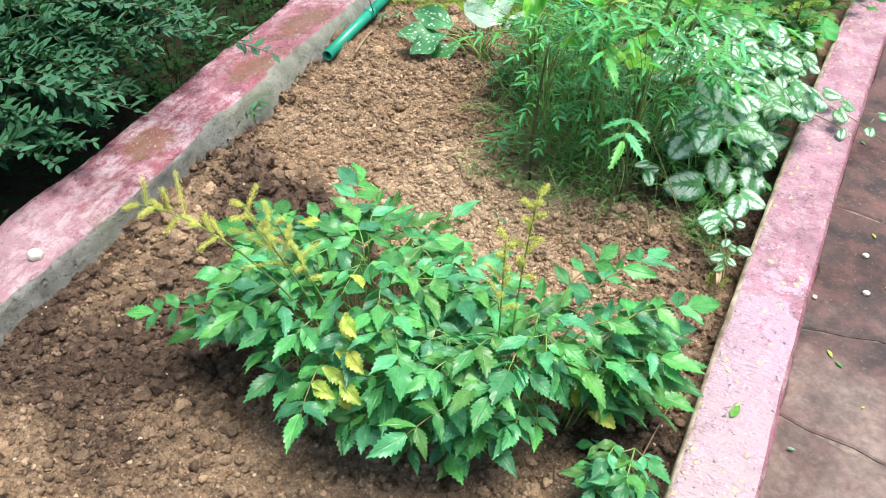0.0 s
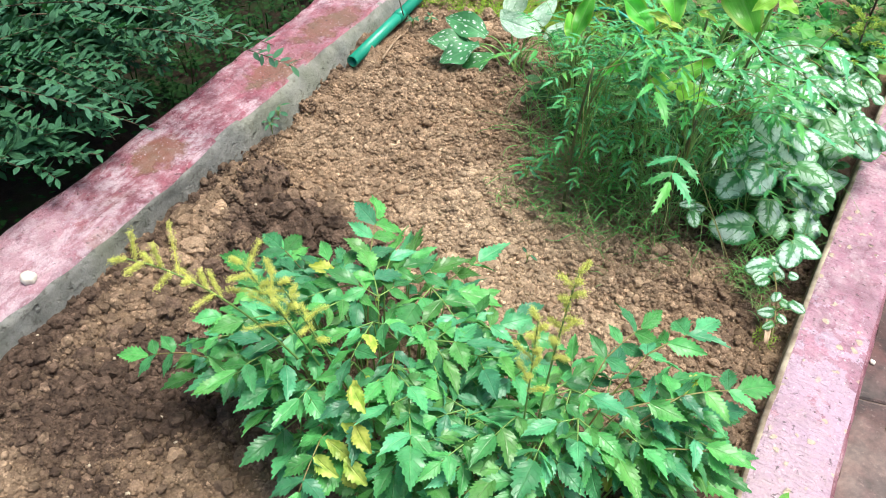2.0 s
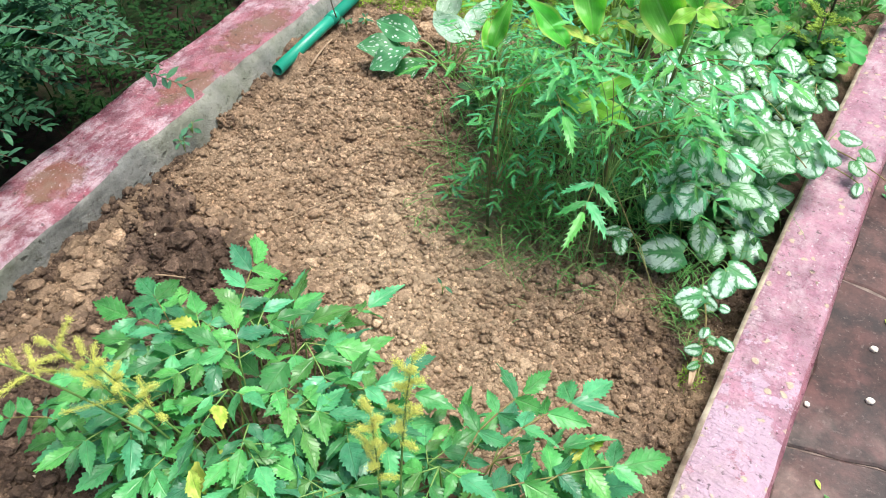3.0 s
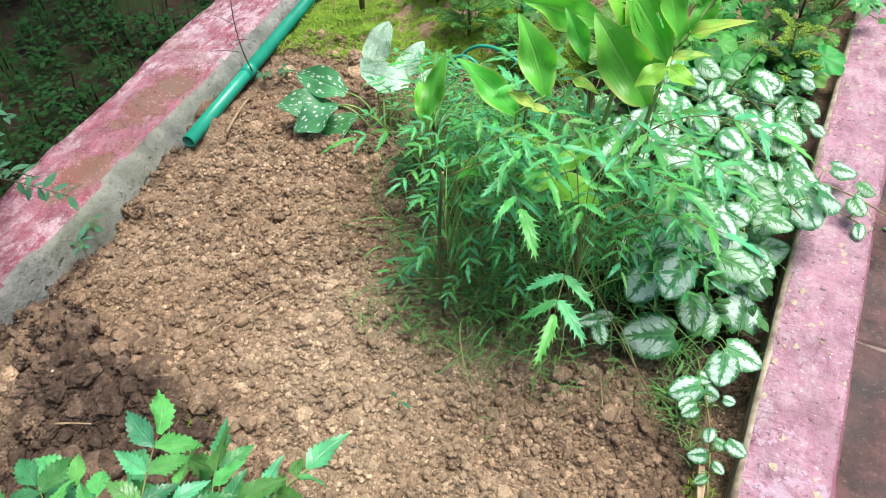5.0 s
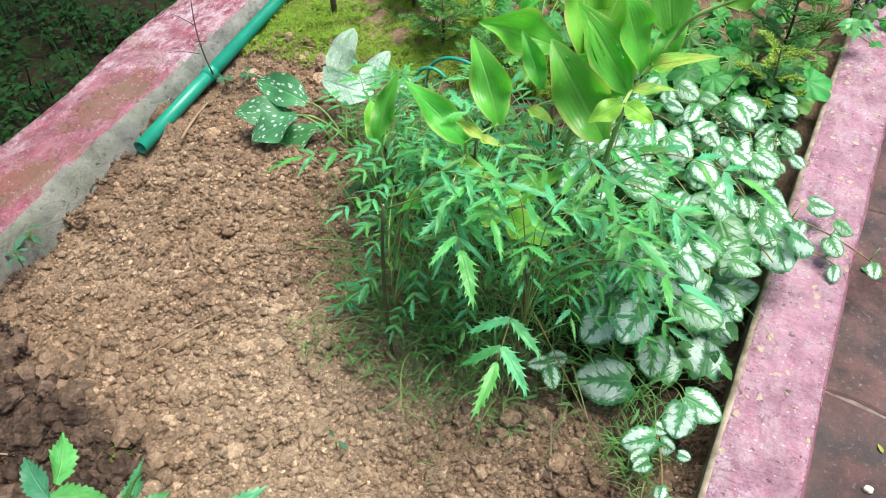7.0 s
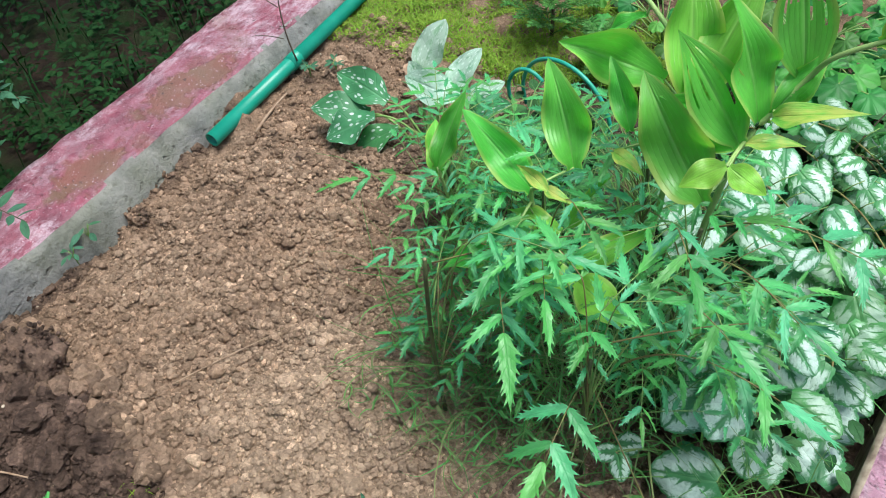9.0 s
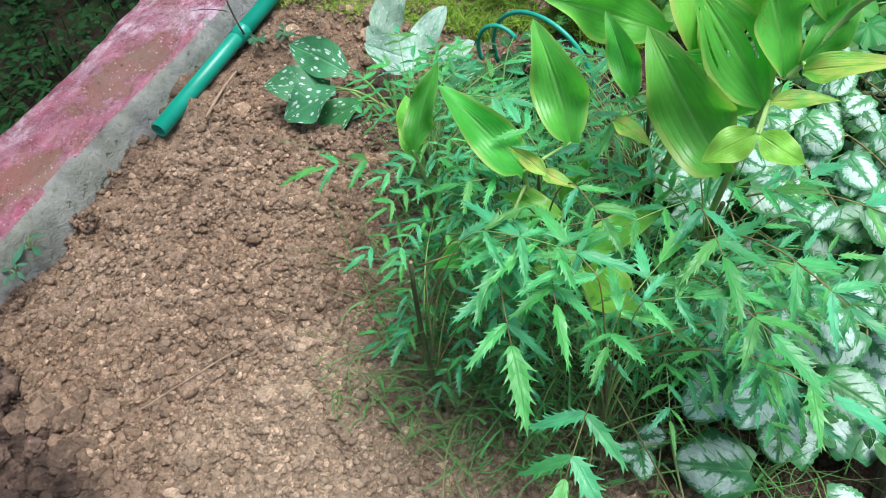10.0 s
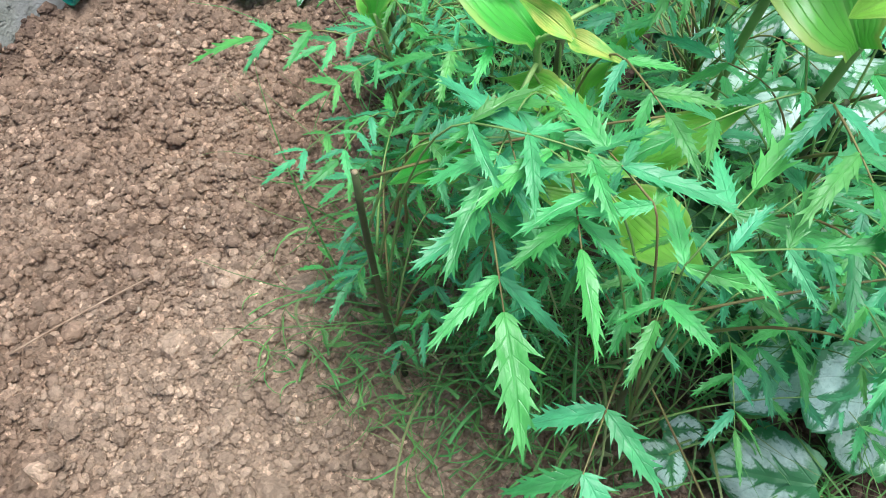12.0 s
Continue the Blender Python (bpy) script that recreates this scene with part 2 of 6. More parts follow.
    height = g.math("ADD", g.noise(at, 60.0, 7.0, 0.7), g.math("MULTIPLY", g.noise(at, 300.0, 3.0), 0.4))
    height = g.math("ADD", height, g.math("MULTIPLY", chip, 0.25))
    height = g.math("MULTIPLY", height, g.math("SUBTRACT", 1.0, g.math("MULTIPLY", hollow, 0.6 * wet)))
    if ripple:
        across = g.node("ShaderNodeMapping", Vector=at)
        across.inputs["Scale"].default_value = (0.40, 1.0, 1.0)
        crease = g.math("ABSOLUTE", g.math("SUBTRACT", g.noise(across.outputs[0], 85.0, 3.0, 0.5), 0.5))
        height = g.math("ADD", height, g.math("MULTIPLY", g.ramp(crease, [(0.0, 0.0), (0.12, 1.0)]), ripple))
    rough = g.math("MULTIPLY", g.ramp(g.noise(at, 9.0, 4.0), [(0.35, 0.16), (0.65, 0.44)]), g.math("SUBTRACT", 1.0, g.math("MULTIPLY", hollow, 0.6 * wet)))
    return g.finish(color, rough, g.bump(height, 1.0, 0.008))


def concrete_material():
    g = Nodes("grey_concrete")
    at = g.place()
    color = g.mix(g.ramp(g.noise(at, 22.0, 7.0, 0.7), [(0.32, 0.0), (0.7, 1.0)]), (0.15, 0.155, 0.14), (0.36, 0.36, 0.33))
    color = g.mix(g.ramp(g.noise(at, 90.0, 5.0), [(0.55, 0.0), (0.7, 0.7)]), color, (0.09, 0.085, 0.07))
    color = g.mix(g.ramp(g.noise(at, 6.0, 4.0), [(0.5, 0.0), (0.66, 0.45)]), color, (0.14, 0.16, 0.09))
    pit = g.ramp(g.noise(at, 48.0, 3.0, 0.5), [(0.64, 0.0), (0.74, 1.0)])
    color = g.mix(g.math("MULTIPLY", pit, 0.45), color, (0.07, 0.065, 0.055))
    height = g.math("ADD", g.noise(at, 60.0, 6.0, 0.7), g.math("MULTIPLY", g.noise(at, 300.0), 0.4))
    height = g.math("SUBTRACT", height, g.math("MULTIPLY", pit, 0.6))
    return g.finish(color, 0.85, g.bump(height, 1.0, 0.005), specular=0.3)


def slab_material():
    g = Nodes("stained_paving")
    at = g.place()
    rnd = g.node("ShaderNodeObjectInfo").outputs["Random"]
    away = g.node("ShaderNodeVectorMath", Vector=at)
    away.operation = "DISTANCE"
    away.inputs[1].default_value = (0.30, 0.62, 0.0)
    dry = g.math("ADD", g.math("MULTIPLY", away.outputs["Value"], -0.9), g.math("MULTIPLY", g.noise(at, 9.0, 6.0, 0.65), 1.1))
    color = g.mix(g.ramp(g.noise(at, 14.0, 7.0, 0.7), [(0.40, 0.0), (0.60, 1.0)]), (0.020, 0.011, 0.010), (0.115, 0.060, 0.054))
    color = g.mix(g.ramp(g.noise(at, 10.0, 6.0), [(0.52, 0.0), (0.62, 0.55)]), color, (0.20, 0.090, 0.085))
    color = g.mix(g.ramp(g.noise(at, 130.0, 5.0, 0.7), [(0.58, 0.0), (0.68, 0.6)]), color, (0.26, 0.19, 0.17))
    color = g.mix(g.ramp(dry, [(0.10, 0.0), (0.40, 0.85)]), color, (0.29, 0.215, 0.185))
    color = g.mix(g.ramp(g.noise(at, 70.0, 6.0, 0.7), [(0.35, 0.5), (0.65, 0.0)]), color, (0.035, 0.026, 0.024))
    color = g.mix(1.0, color, g.ramp(rnd, [(0.0, 0.8), (1.0, 1.15)]), "MULTIPLY")
    height = g.math("ADD", g.noise(at, 30.0, 6.0), g.math("MULTIPLY", g.noise(at, 220.0, 3.0), 0.3))
    rough = g.ramp(g.noise(at, 7.0, 4.0), [(0.4, 0.55), (0.6, 0.85)])
    return g.finish(color, rough, g.bump(height, 0.4, 0.003))


def plain_material(name, base, other, rough=0.5, scale=40, bump=0.2):
    g = Nodes(name)
    at = g.place()
    color = g.mix(g.ramp(g.noise(at, scale, 5.0), [(0.35, 0.0), (0.68, 1.0)]), base, other)
    return g.finish(color, rough, g.bump(g.noise(at, scale * 5), bump, 0.001))


SOIL = soil_material()
CLODS = soil_material("soil_clods", True)
EARTH = earth_material()
# The pale patches are wear and also painted-in glints of sky on wet paint.
PAINT_L = kerb_paint("worn_glinting_red_paint", (0.30, 0.088, 0.122), (0.64, 0.51, 0.56), 0.05, 0.9, 90.0, (-1.09, 0.48, 0.056), 0.66,
                     (((-1.102, 1.265, 0.056), 0.048), ((-1.118, 1.450, 0.056), 0.046), ((-1.105, 1.53, 0.056), 0.04), ((-1.11, 0.93, 0.056), 0.045)), 0.0, 1.5, 0.3)
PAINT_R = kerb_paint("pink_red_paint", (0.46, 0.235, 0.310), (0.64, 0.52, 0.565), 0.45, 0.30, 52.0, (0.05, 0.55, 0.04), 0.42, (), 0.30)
# Outer flank of the right kerb, a darker red than its top.
PAINT_SIDE = kerb_paint("red_outer_side", (0.34, 0.135, 0.175), (0.46, 0.28, 0.32), 0.05, 0.3, 62.0)
CONCRETE = concrete_material()
CREAM = plain_material("chipped_cream_edge", (0.20, 0.15, 0.11), (0.55, 0.48, 0.36), 0.8, 45, 0.8)
SLAB = slab_material()
MORTAR = plain_material("mortar", (0.10, 0.075, 0.065), (0.24, 0.19, 0.16), 0.9, 60, 0.6)
PIPE = plain_material("green_plastic", (0.012, 0.27, 0.175), (0.02, 0.33, 0.22), 0.34, 25, 0.1)
HOSE = plain_material("hose_plastic", (0.02, 0.30, 0.20), (0.04, 0.38, 0.26), 0.35, 40, 0.1)
BORE_SHADE = plain_material("pipe_bore_shade", (0.004, 0.02, 0.014), (0.006, 0.03, 0.02), 0.8)
TAN = plain_material("tan_grit", (0.36, 0.29, 0.20), (0.56, 0.48, 0.36), 0.8, 90, 0.3)
STONE = plain_material("pale_pebble", (0.58, 0.53, 0.44), (0.74, 0.70, 0.62), 0.6, 90, 0.3)
TWIG = stem_material("dry_twig", (0.26, 0.17, 0.10), (0.42, 0.31, 0.20))
BARK = stem_material("brown_bark", (0.060, 0.048, 0.028), (0.12, 0.095, 0.055), 0.8)
REDSTALK = stem_material("red_brown_stalk", (0.19, 0.13, 0.05), (0.22, 0.25, 0.07))
GREENSTALK = stem_material("green_stalk", (0.15, 0.30, 0.07), (0.24, 0.38, 0.10))
OLIVESTEM = stem_material("olive_stem", (0.060, 0.085, 0.028), (0.11, 0.125, 0.045), 0.7)
SEALSTEM = stem_material("pale_green_stem", (0.28, 0.47, 0.13), (0.38, 0.55, 0.18))
CUTWOOD = stem_material("cut_wood", (0.30, 0.24, 0.13), (0.42, 0.33, 0.20))
PLUME = leaf_material("yellow_plume", (0.70, 0.70, 0.14), (0.76, 0.78, 0.24), joined=True, value=0.4, hue=0.05, rough=0.8)
ASTILBE = leaf_material("astilbe_leaf", (0.064, 0.265, 0.084), (0.17, 0.40, 0.15), joined=False, spots=0.3, rough=0.31, hue=0.085, value=0.85)
ASTILBE_Y = leaf_material("yellowed_leaf", (0.22, 0.33, 0.04), (0.40, 0.42, 0.10), pattern="sick")
JAGGED = leaf_material("jagged_leaf", (0.066, 0.320, 0.092), (0.14, 0.42, 0.17), rough=0.38, spots=0.12, hue=0.075, value=0.6, ribs=0.25)
LAMIUM = leaf_material("silver_leaf", (0.056, 0.220, 0.072), (0.09, 0.28, 0.10), pattern="silver", rough=0.46, veins=4.5, puff=0.15, value=0.35, slope=0.42)
LUNGWORT = leaf_material("spotted_leaf", (0.060, 0.235, 0.085), (0.12, 0.34, 0.14), pattern="spots", rough=0.5, veins=5.0)
LUNGFROST = leaf_material("frosted_leaf", (0.07, 0.26, 0.10), (0.10, 0.30, 0.13), pattern="spots", rough=0.55, veins=5.0, frosted=True)
SEAL = leaf_material("broad_leaf", (0.125, 0.47, 0.062), (0.27, 0.62, 0.16), pattern="rim", parallel=True, veins=6.0, rough=0.36, translucent=0.42, spots=0.06, value=0.6, hue=0.05, puff=0.12, ribs=0.8)
SEAL_PALE = leaf_material("broad_pale_leaf", (0.24, 0.50, 0.060), (0.34, 0.58, 0.12), pattern="rim", parallel=True, veins=6.0, rough=0.38, translucent=0.4, value=0.3)
SEAL_Y = leaf_material("broad_sick_leaf", (0.17, 0.42, 0.05), (0.36, 0.50, 0.09), pattern="sick", parallel=True, veins=6.0)
SHRUB = leaf_material("shrub_leaf", (0.042, 0.140, 0.072), (0.08, 0.20, 0.11), veins=5.0, rough=0.72, translucent=0.2)
SHRUB_J = leaf_material("shrub_leaf_mass", (0.040, 0.132, 0.063), (0.07, 0.18, 0.10), joined=True, veins=5.0, rough=0.72, translucent=0.15, gloss=0.3)
# Near-black green: the shade beyond the kerb is put into this colour.
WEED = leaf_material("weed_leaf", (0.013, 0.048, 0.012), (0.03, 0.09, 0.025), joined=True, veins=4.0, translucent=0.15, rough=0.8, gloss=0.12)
# Leaf green with the shade under the taller plants already in it.
SHADE = leaf_material("shade_darkened_leaf", (0.034, 0.120, 0.034), (0.06, 0.18, 0.06), joined=True, veins=4.0, translucent=0.15, rough=0.6, gloss=0.3, value=0.7)
GRASS = leaf_material("thin_blade", (0.105, 0.29, 0.070), (0.22, 0.38, 0.12), tip=(0.28, 0.26, 0.11), joined=True, value=0.6, hue=0.06, parallel=True, veins=2.0)
MOSS = leaf_material("moss_blade", (0.19, 0.32, 0.025), (0.30, 0.42, 0.06), joined=True, value=0.5, parallel=True, veins=2.0, rough=0.7)
GEUM = leaf_material("round_leaf", (0.046, 0.205, 0.028), (0.085, 0.28, 0.055), rough=0.55, veins=8.0, slope=0.0, hue=0.06, value=0.8)
THUJA = leaf_material("thuja_spray", (0.065, 0.22, 0.035), (0.12, 0.3, 0.06), joined=True, value=0.6)
THUJA_Y = leaf_material("golden_spray", (0.22, 0.36, 0.04), (0.32, 0.44, 0.08), joined=True, value=0.7)
BLUE = leaf_material("blue_needle", (0.14, 0.25, 0.24), (0.3, 0.4, 0.38), joined=True, value=0.5)


# ---- geometry helpers ----
R = random.Random(7)
NP = np.random.RandomState(11)
UP = Vector((0, 0, 1))


class Shape:
    """Verts, faces and UVs gathered into one mesh."""

    def __init__(self):
        self.v, self.f, self.uv, self.slot = [], [], [], []

    def add(self, verts, faces, uvs=None, slot=0):
        n = len(self.v)
        self.v += [tuple(p) for p in verts]
        self.f += [tuple(i + n for i in q) for q in faces]
        self.uv += list(uvs) if uvs is not None else [(0.5, 0.5)] * len(verts)
        self.slot += [slot] * len(faces)

    def tube(self, pts, r0, r1, sides=6, cap=True, slot=0):
        pts = [Vector(p) for p in pts]
        n = len(pts)
        verts, faces, uvs = [], [], []
        ref = Vector((0.13, 0.27, 0.95)).normalized()
        for i, p in enumerate(pts):
            d = (pts[min(i + 1, n - 1)] - pts[max(i - 1, 0)]).normalized()
            a = d.cross(ref if abs(d.dot(ref)) < 0.95 else Vector((1, 0, 0))).normalized()
            b = d.cross(a)
            r = r0 + (r1 - r0) * i / max(1, n - 1)
            for k in range(sides):
                w = 2 * math.pi * k / sides
                verts.append(p + a * (r * math.cos(w)) + b * (r * math.sin(w)))
                uvs.append((k / sides, i / n))
        for i in range(n - 1):
            for k in range(sides):
                k2 = (k + 1) % sides
                faces.append((i * sides + k, i * sides + k2, (i + 1) * sides + k2, (i + 1) * sides + k))
        if cap:
            faces.append(tuple(range(sides - 1, -1, -1)))
            faces.append(tuple((n - 1) * sides + k for k in range(sides)))
        self.add(verts, faces, uvs, slot)

    def copy_in(self, other, m, slot=0):
        """Adds another shape, moved by m."""
        self.add([m @ Vector(p) for p in other.v], other.f, other.uv, slot)

    def mesh(self, name, materials, smooth=True):
        me = bpy.data.meshes.new(name)
        me.from_pydata(self.v, [], self.f)
        layer = me.uv_layers.new(name="UVMap")
        loops = np.empty(len(me.loops), np.int32)
        me.loops.foreach_get("vertex_index", loops)
        layer.data.foreach_set("uv", np.array(self.uv, np.float32)[loops].ravel())
        for m in materials:
            me.materials.append(m)
        if len(materials) > 1:
            me.polygons.foreach_set("material_index", np.array(self.slot, np.int32))
        me.polygons.foreach_set("use_smooth", np.full(len(me.polygons), smooth))
        me.update()
        return me


def part(name, mesh, parent=None, m=None, label=""):
    ob = new(name, mesh)
    if parent is not None:
        ob.parent = parent
    if m is not None:
        ob.matrix_basis = m
    if label:
        ob["label"] = label
    return ob


def root(name, at, label, category, group="", kind=""):
    ob = new(name)
    ob.empty_display_size = 0.05
    ob.location = at
    return tagged(ob, label, category, group, kind)


def bezier(a, b, c, n=8):
    a, b, c = Vector(a), Vector(b), Vector(c)
    return [a * (1 - t) ** 2 + b * (2 * t * (1 - t)) + c * t * t for t in (i / (n - 1) for i in range(n))]


def aim(pos, way, up, size, wide=1.0):
    """A pose for a leaf: y along way, z near up."""
    y = Vector(way).normalized()
    x = y.cross(Vector(up))
    if x.length < 1e-4:
        x = y.cross(Vector((1, 0.2, 0)))
    x.normalize()
    z = x.cross(y)
    m = Matrix((x * size * wide, y * size, z * size)).transposed().to_4x4()
    m.translation = Vector(pos)
    return m


def leaf_shape(width=0.5, teeth=0, depth=0.12, peak=0.4, sharp=1.0, fold=0.15, droop=0.2, cup=0.0, wave=0.0, base=0.0, segs=10,
               heart=0.0, seed=0, cols=5, slits=(), twist=0.0):
    """A leaf of length 1 along y: outline from base to tip with teeth, folded on its midrib and drooping to its tip."""
    rr = random.Random(seed)
    s = Shape()
    n = max(segs, teeth * 2)
    mid = (cols - 1) / 2
    verts, uvs, faces = [], [], []
    bend = rr.uniform(-0.08, 0.08)
    swirl = rr.uniform(-twist, twist)
    arch = rr.uniform(0.6, 1.5)
    for i in range(n + 1):
        t = i / n
        if t < peak:
            w = math.sin(math.pi / 2 * (t / peak)) ** 0.75
        else:
            w = math.cos(math.pi / 2 * ((t - peak) / (1 - peak))) ** sharp
        w = max(w, base * (1 - t) if t < 0.2 else 0.0, 0.012)
        half = width / 2 * w
        for c in range(cols):
            k = (c - mid) / mid
            out = half * k
            y = t
            if teeth and abs(k) == 1 and 0.06 < t < 0.98:
                if i % 2 == 1:
                    out *= 1 + depth * rr.uniform(0.3, 1.5)
                    y += (0.55 + min(1.3 * depth, 0.5)) / n
                else:
                    out *= 1 - depth * rr.uniform(0.6, 1.3)
            if heart and t < 0.12:
                y -= heart * abs(k) * (1 - t / 0.12)
            z = abs(k) ** 1.3 * half * 2 * fold - droop * arch * t * t + cup * half * (k * k)
            z += wave * half * math.sin(t * 9 + (2.2 if k > 0 else 0.4)) * abs(k)
            z += out * math.sin(swirl * t)
            out *= math.cos(swirl * t)
            verts.append((out + bend * t * t, y, z))
            uvs.append((0.5 + 0.5 * k, t))
    for i in range(n):
        for c in range(cols - 1):
            if any(c == q and lo <= i / n < hi for q, lo, hi in slits):
                continue
            a = i * cols + c
            faces.append((a, a + 1, a + 1 + cols, a + cols))
    s.add(verts, faces, uvs)
    return s


def jagged_shape(width, teeth, seed, fold=0.14, droop=0.2, twist=0.35):
    """A narrow leaflet of length 1 along y: a lance-shaped blade with long uneven teeth that point forward."""
    rr = random.Random(seed)
    s = Shape()
    swirl, bend = rr.uniform(-twist, twist), rr.uniform(-0.14, 0.14)
    n = teeth * 2 + 2
    body = [max(0.03, math.sin(math.pi * (0.05 + 0.95 * (i / n) ** 0.75)) ** 0.95) for i in range(n)] + [0.0]

    def put(x, y):
        z = abs(x) * 2 * fold - droop * y * y + x * math.sin(swirl * y) + 0.012 * math.sin(y * 15 + 30 * x)
        return (x * math.cos(swirl * y) + bend * y * y, y, z)

    verts, uvs, faces = [], [], []
    for i in range(n + 1):
        for k in (-1, -0.5, 0, 0.5, 1):
            y = i / n - 0.03 * abs(k) * (i < n)
            verts.append(put(width * 0.25 * body[i] * k, max(0.0, y)))
            uvs.append((0.5 + 0.36 * k, i / n))
    for i in range(n):
        for c in range(4):
            a = i * 5 + c
            faces.append((a, a + 1, a + 6, a + 5))
    for k in range(teeth):
        for col, sgn in ((0, -1), (4, 1)):
            i = 2 * k + 1 + rr.choice((0, 0, 1))
            y = (i + 1) / n + rr.uniform(0.35, 0.9) / n
            out = width * (0.25 * body[min(n, i + 1)] + 0.21 * rr.uniform(0.6, 1.3) * body[i] ** 0.5)
            a, b = i * 5 + col, (i + 1) * 5 + col
            verts.append(put(sgn * out, min(0.97, y)))
            uvs.append((0.5 + 0.5 * sgn, i / n))
            faces.append((a, b, len(verts) - 1) if sgn < 0 else (b, a, len(verts) - 1))
    s.add(verts, faces, uvs)
    return s


def scalloped_shape(width, scallops, seed, droop=0.16, wave=0.08):
    """A broad egg-shaped leaf of length 1 along y with rounded scallops and a hollowed base."""
    rr = random.Random(seed)
    s = Shape()
    n, cols = scallops * 4, 7
    bend, tilt = rr.uniform(-0.06, 0.06), rr.uniform(-0.35, 0.35)
    verts, uvs, faces = [], [], []
    for i in range(n + 1):
        t = i / n
        w = math.sin(math.pi * min(1, 0.10 + 0.90 * t ** 0.86)) ** 0.62 if t < 0.98 else 0.10
        bite = 1 - 0.085 * (1 - abs(math.sin(math.pi * (scallops * t + 0.2)))) if 0.04 < t < 0.97 else 0.95
        for c in range(cols):
            k = (c - 3) / 3
            q = abs(k)
            x = width / 2 * w * k * (1 + (bite - 1) * q ** 4)
            y = t - 0.13 * q * max(0, 1 - t / 0.22) + 0.02 * q
            z = 0.05 * math.sin(math.pi * scallops * 0.8 * t) * q * (1 - q) - droop * t * t - 0.16 * width * k * k * w
            z += wave * q * q * math.sin(t * 8 + (2.4 if k > 0 else 0.3) + seed) * 0.5 + x * tilt * t
            verts.append((x + bend * t * t, y, z))
            uvs.append((0.5 + 0.5 * k, t))
    for i in range(n):
        for c in range(cols - 1):
            a = i * cols + c
            faces.append((a, a + 1, a + 1 + cols, a + cols))
    s.add(verts, faces, uvs)
    return s


def round_shape(seed, lobes=7, rings=4, per=6):
    """A round leaf about 1 across with scalloped lobes and a notch where its stalk joins, near the origin."""
    rr = random.Random(seed)
    s = Shape()
    n = lobes * per
    span = radians(rr.uniform(318, 338))
    verts, uvs, faces = [(0, 0, 0)], [(0.5, 0.5)], []
    size = [rr.uniform(0.85, 1.1) for _ in range(lobes)]
    for ring in range(1, rings + 1):
        q = ring / rings
        for i in range(n + 1):
            f = i / n
            a = -math.pi / 2 + (math.tau - span) / 2 + span * f
            lobe = min(lobes - 1, int(f * lobes))
            in_lobe = f * lobes - lobe
            edge = (0.86 + 0.14 * math.sin(math.pi * min(1, in_lobe)) ** 0.5) * size[lobe]
            r = q * 0.5 * (1 + (edge - 1) * q * q) * (0.9 + 0.14 * math.cos(a - math.pi / 2))
            z = 0.05 * q * q * math.cos(lobes * math.tau * f) - 0.10 * q * q + 0.04 * q * math.sin(2 * a + seed)
            verts.append((r * math.cos(a), r * math.sin(a) + 0.06, z))
            uvs.append((0.5 + 0.5 * q, f))
    m = n + 1
    for i in range(n):
        faces.append((0, 1 + i, 2 + i))
        for ring in range(rings - 1):
            a = 1 + ring * m + i
            faces.append((a, a + m, a + m + 1, a + 1))
    s.add(verts, faces, uvs)
    return s


TABLES = {k: np.random.RandomState(k).rand(256, 256) for k in range(1, 10)}


def value_noise(x, y, cell, seed):
    """Smooth noise in 0 to 1 over arrays x and y."""
    table = TABLES[seed]
    gx, gy = x / cell + 300.0, y / cell + 300.0
    ix, iy = np.floor(gx).astype(int), np.floor(gy).astype(int)
    fx, fy = gx - ix, gy - iy
    fx, fy = fx * fx * (3 - 2 * fx), fy * fy * (3 - 2 * fy)
    a, b = table[ix % 256, iy % 256], table[(ix + 1) % 256, iy % 256]
    c, d = table[ix % 256, (iy + 1) % 256], table[(ix + 1) % 256, (iy + 1) % 256]
    return (a * (1 - fx) + b * fx) * (1 - fy) + (c * (1 - fx) + d * fx) * fy


def blob(x, y, cx, cy, rx, ry):
    return np.exp(-(((x - cx) / rx) ** 2 + ((y - cy) / ry) ** 2))


def left_inner(y):
    return -0.990 - 0.052 * y


def right_inner(y):
    return 0.001 + 0.0185 * np.maximum(y - 0.63, 0.0) ** 2


def soil_height(x, y):
    """The dug bed: gently mounded, sunken along the kerbs and under the plants."""
    z = (value_noise(x, y, 0.30, 1) - 0.5) * 0.030 + (value_noise(x, y, 0.11, 2) - 0.5) * 0.016
    z += (value_noise(x, y, 0.035, 3) - 0.5) * 0.020 + (value_noise(x, y, 0.016, 4) - 0.5) * 0.020
    z -= 0.028 * blob(x, y, -0.02, 1.35, 0.10, 0.30) + 0.014 * np.exp(-((x - right_inner(y)) / 0.04) ** 2)
    z += 0.012 * blob(x, y, -0.85, 0.95, 0.12, 0.10) + 0.010 * blob(x, y, -0.30, 1.18, 0.16, 0.06)
    z -= 0.020 * blob(x, y, -0.70, 0.60, 0.16, 0.10)
    z += 0.004 * np.exp(-((x - left_inner(y)) / 0.06) ** 2)
    return z - 0.004


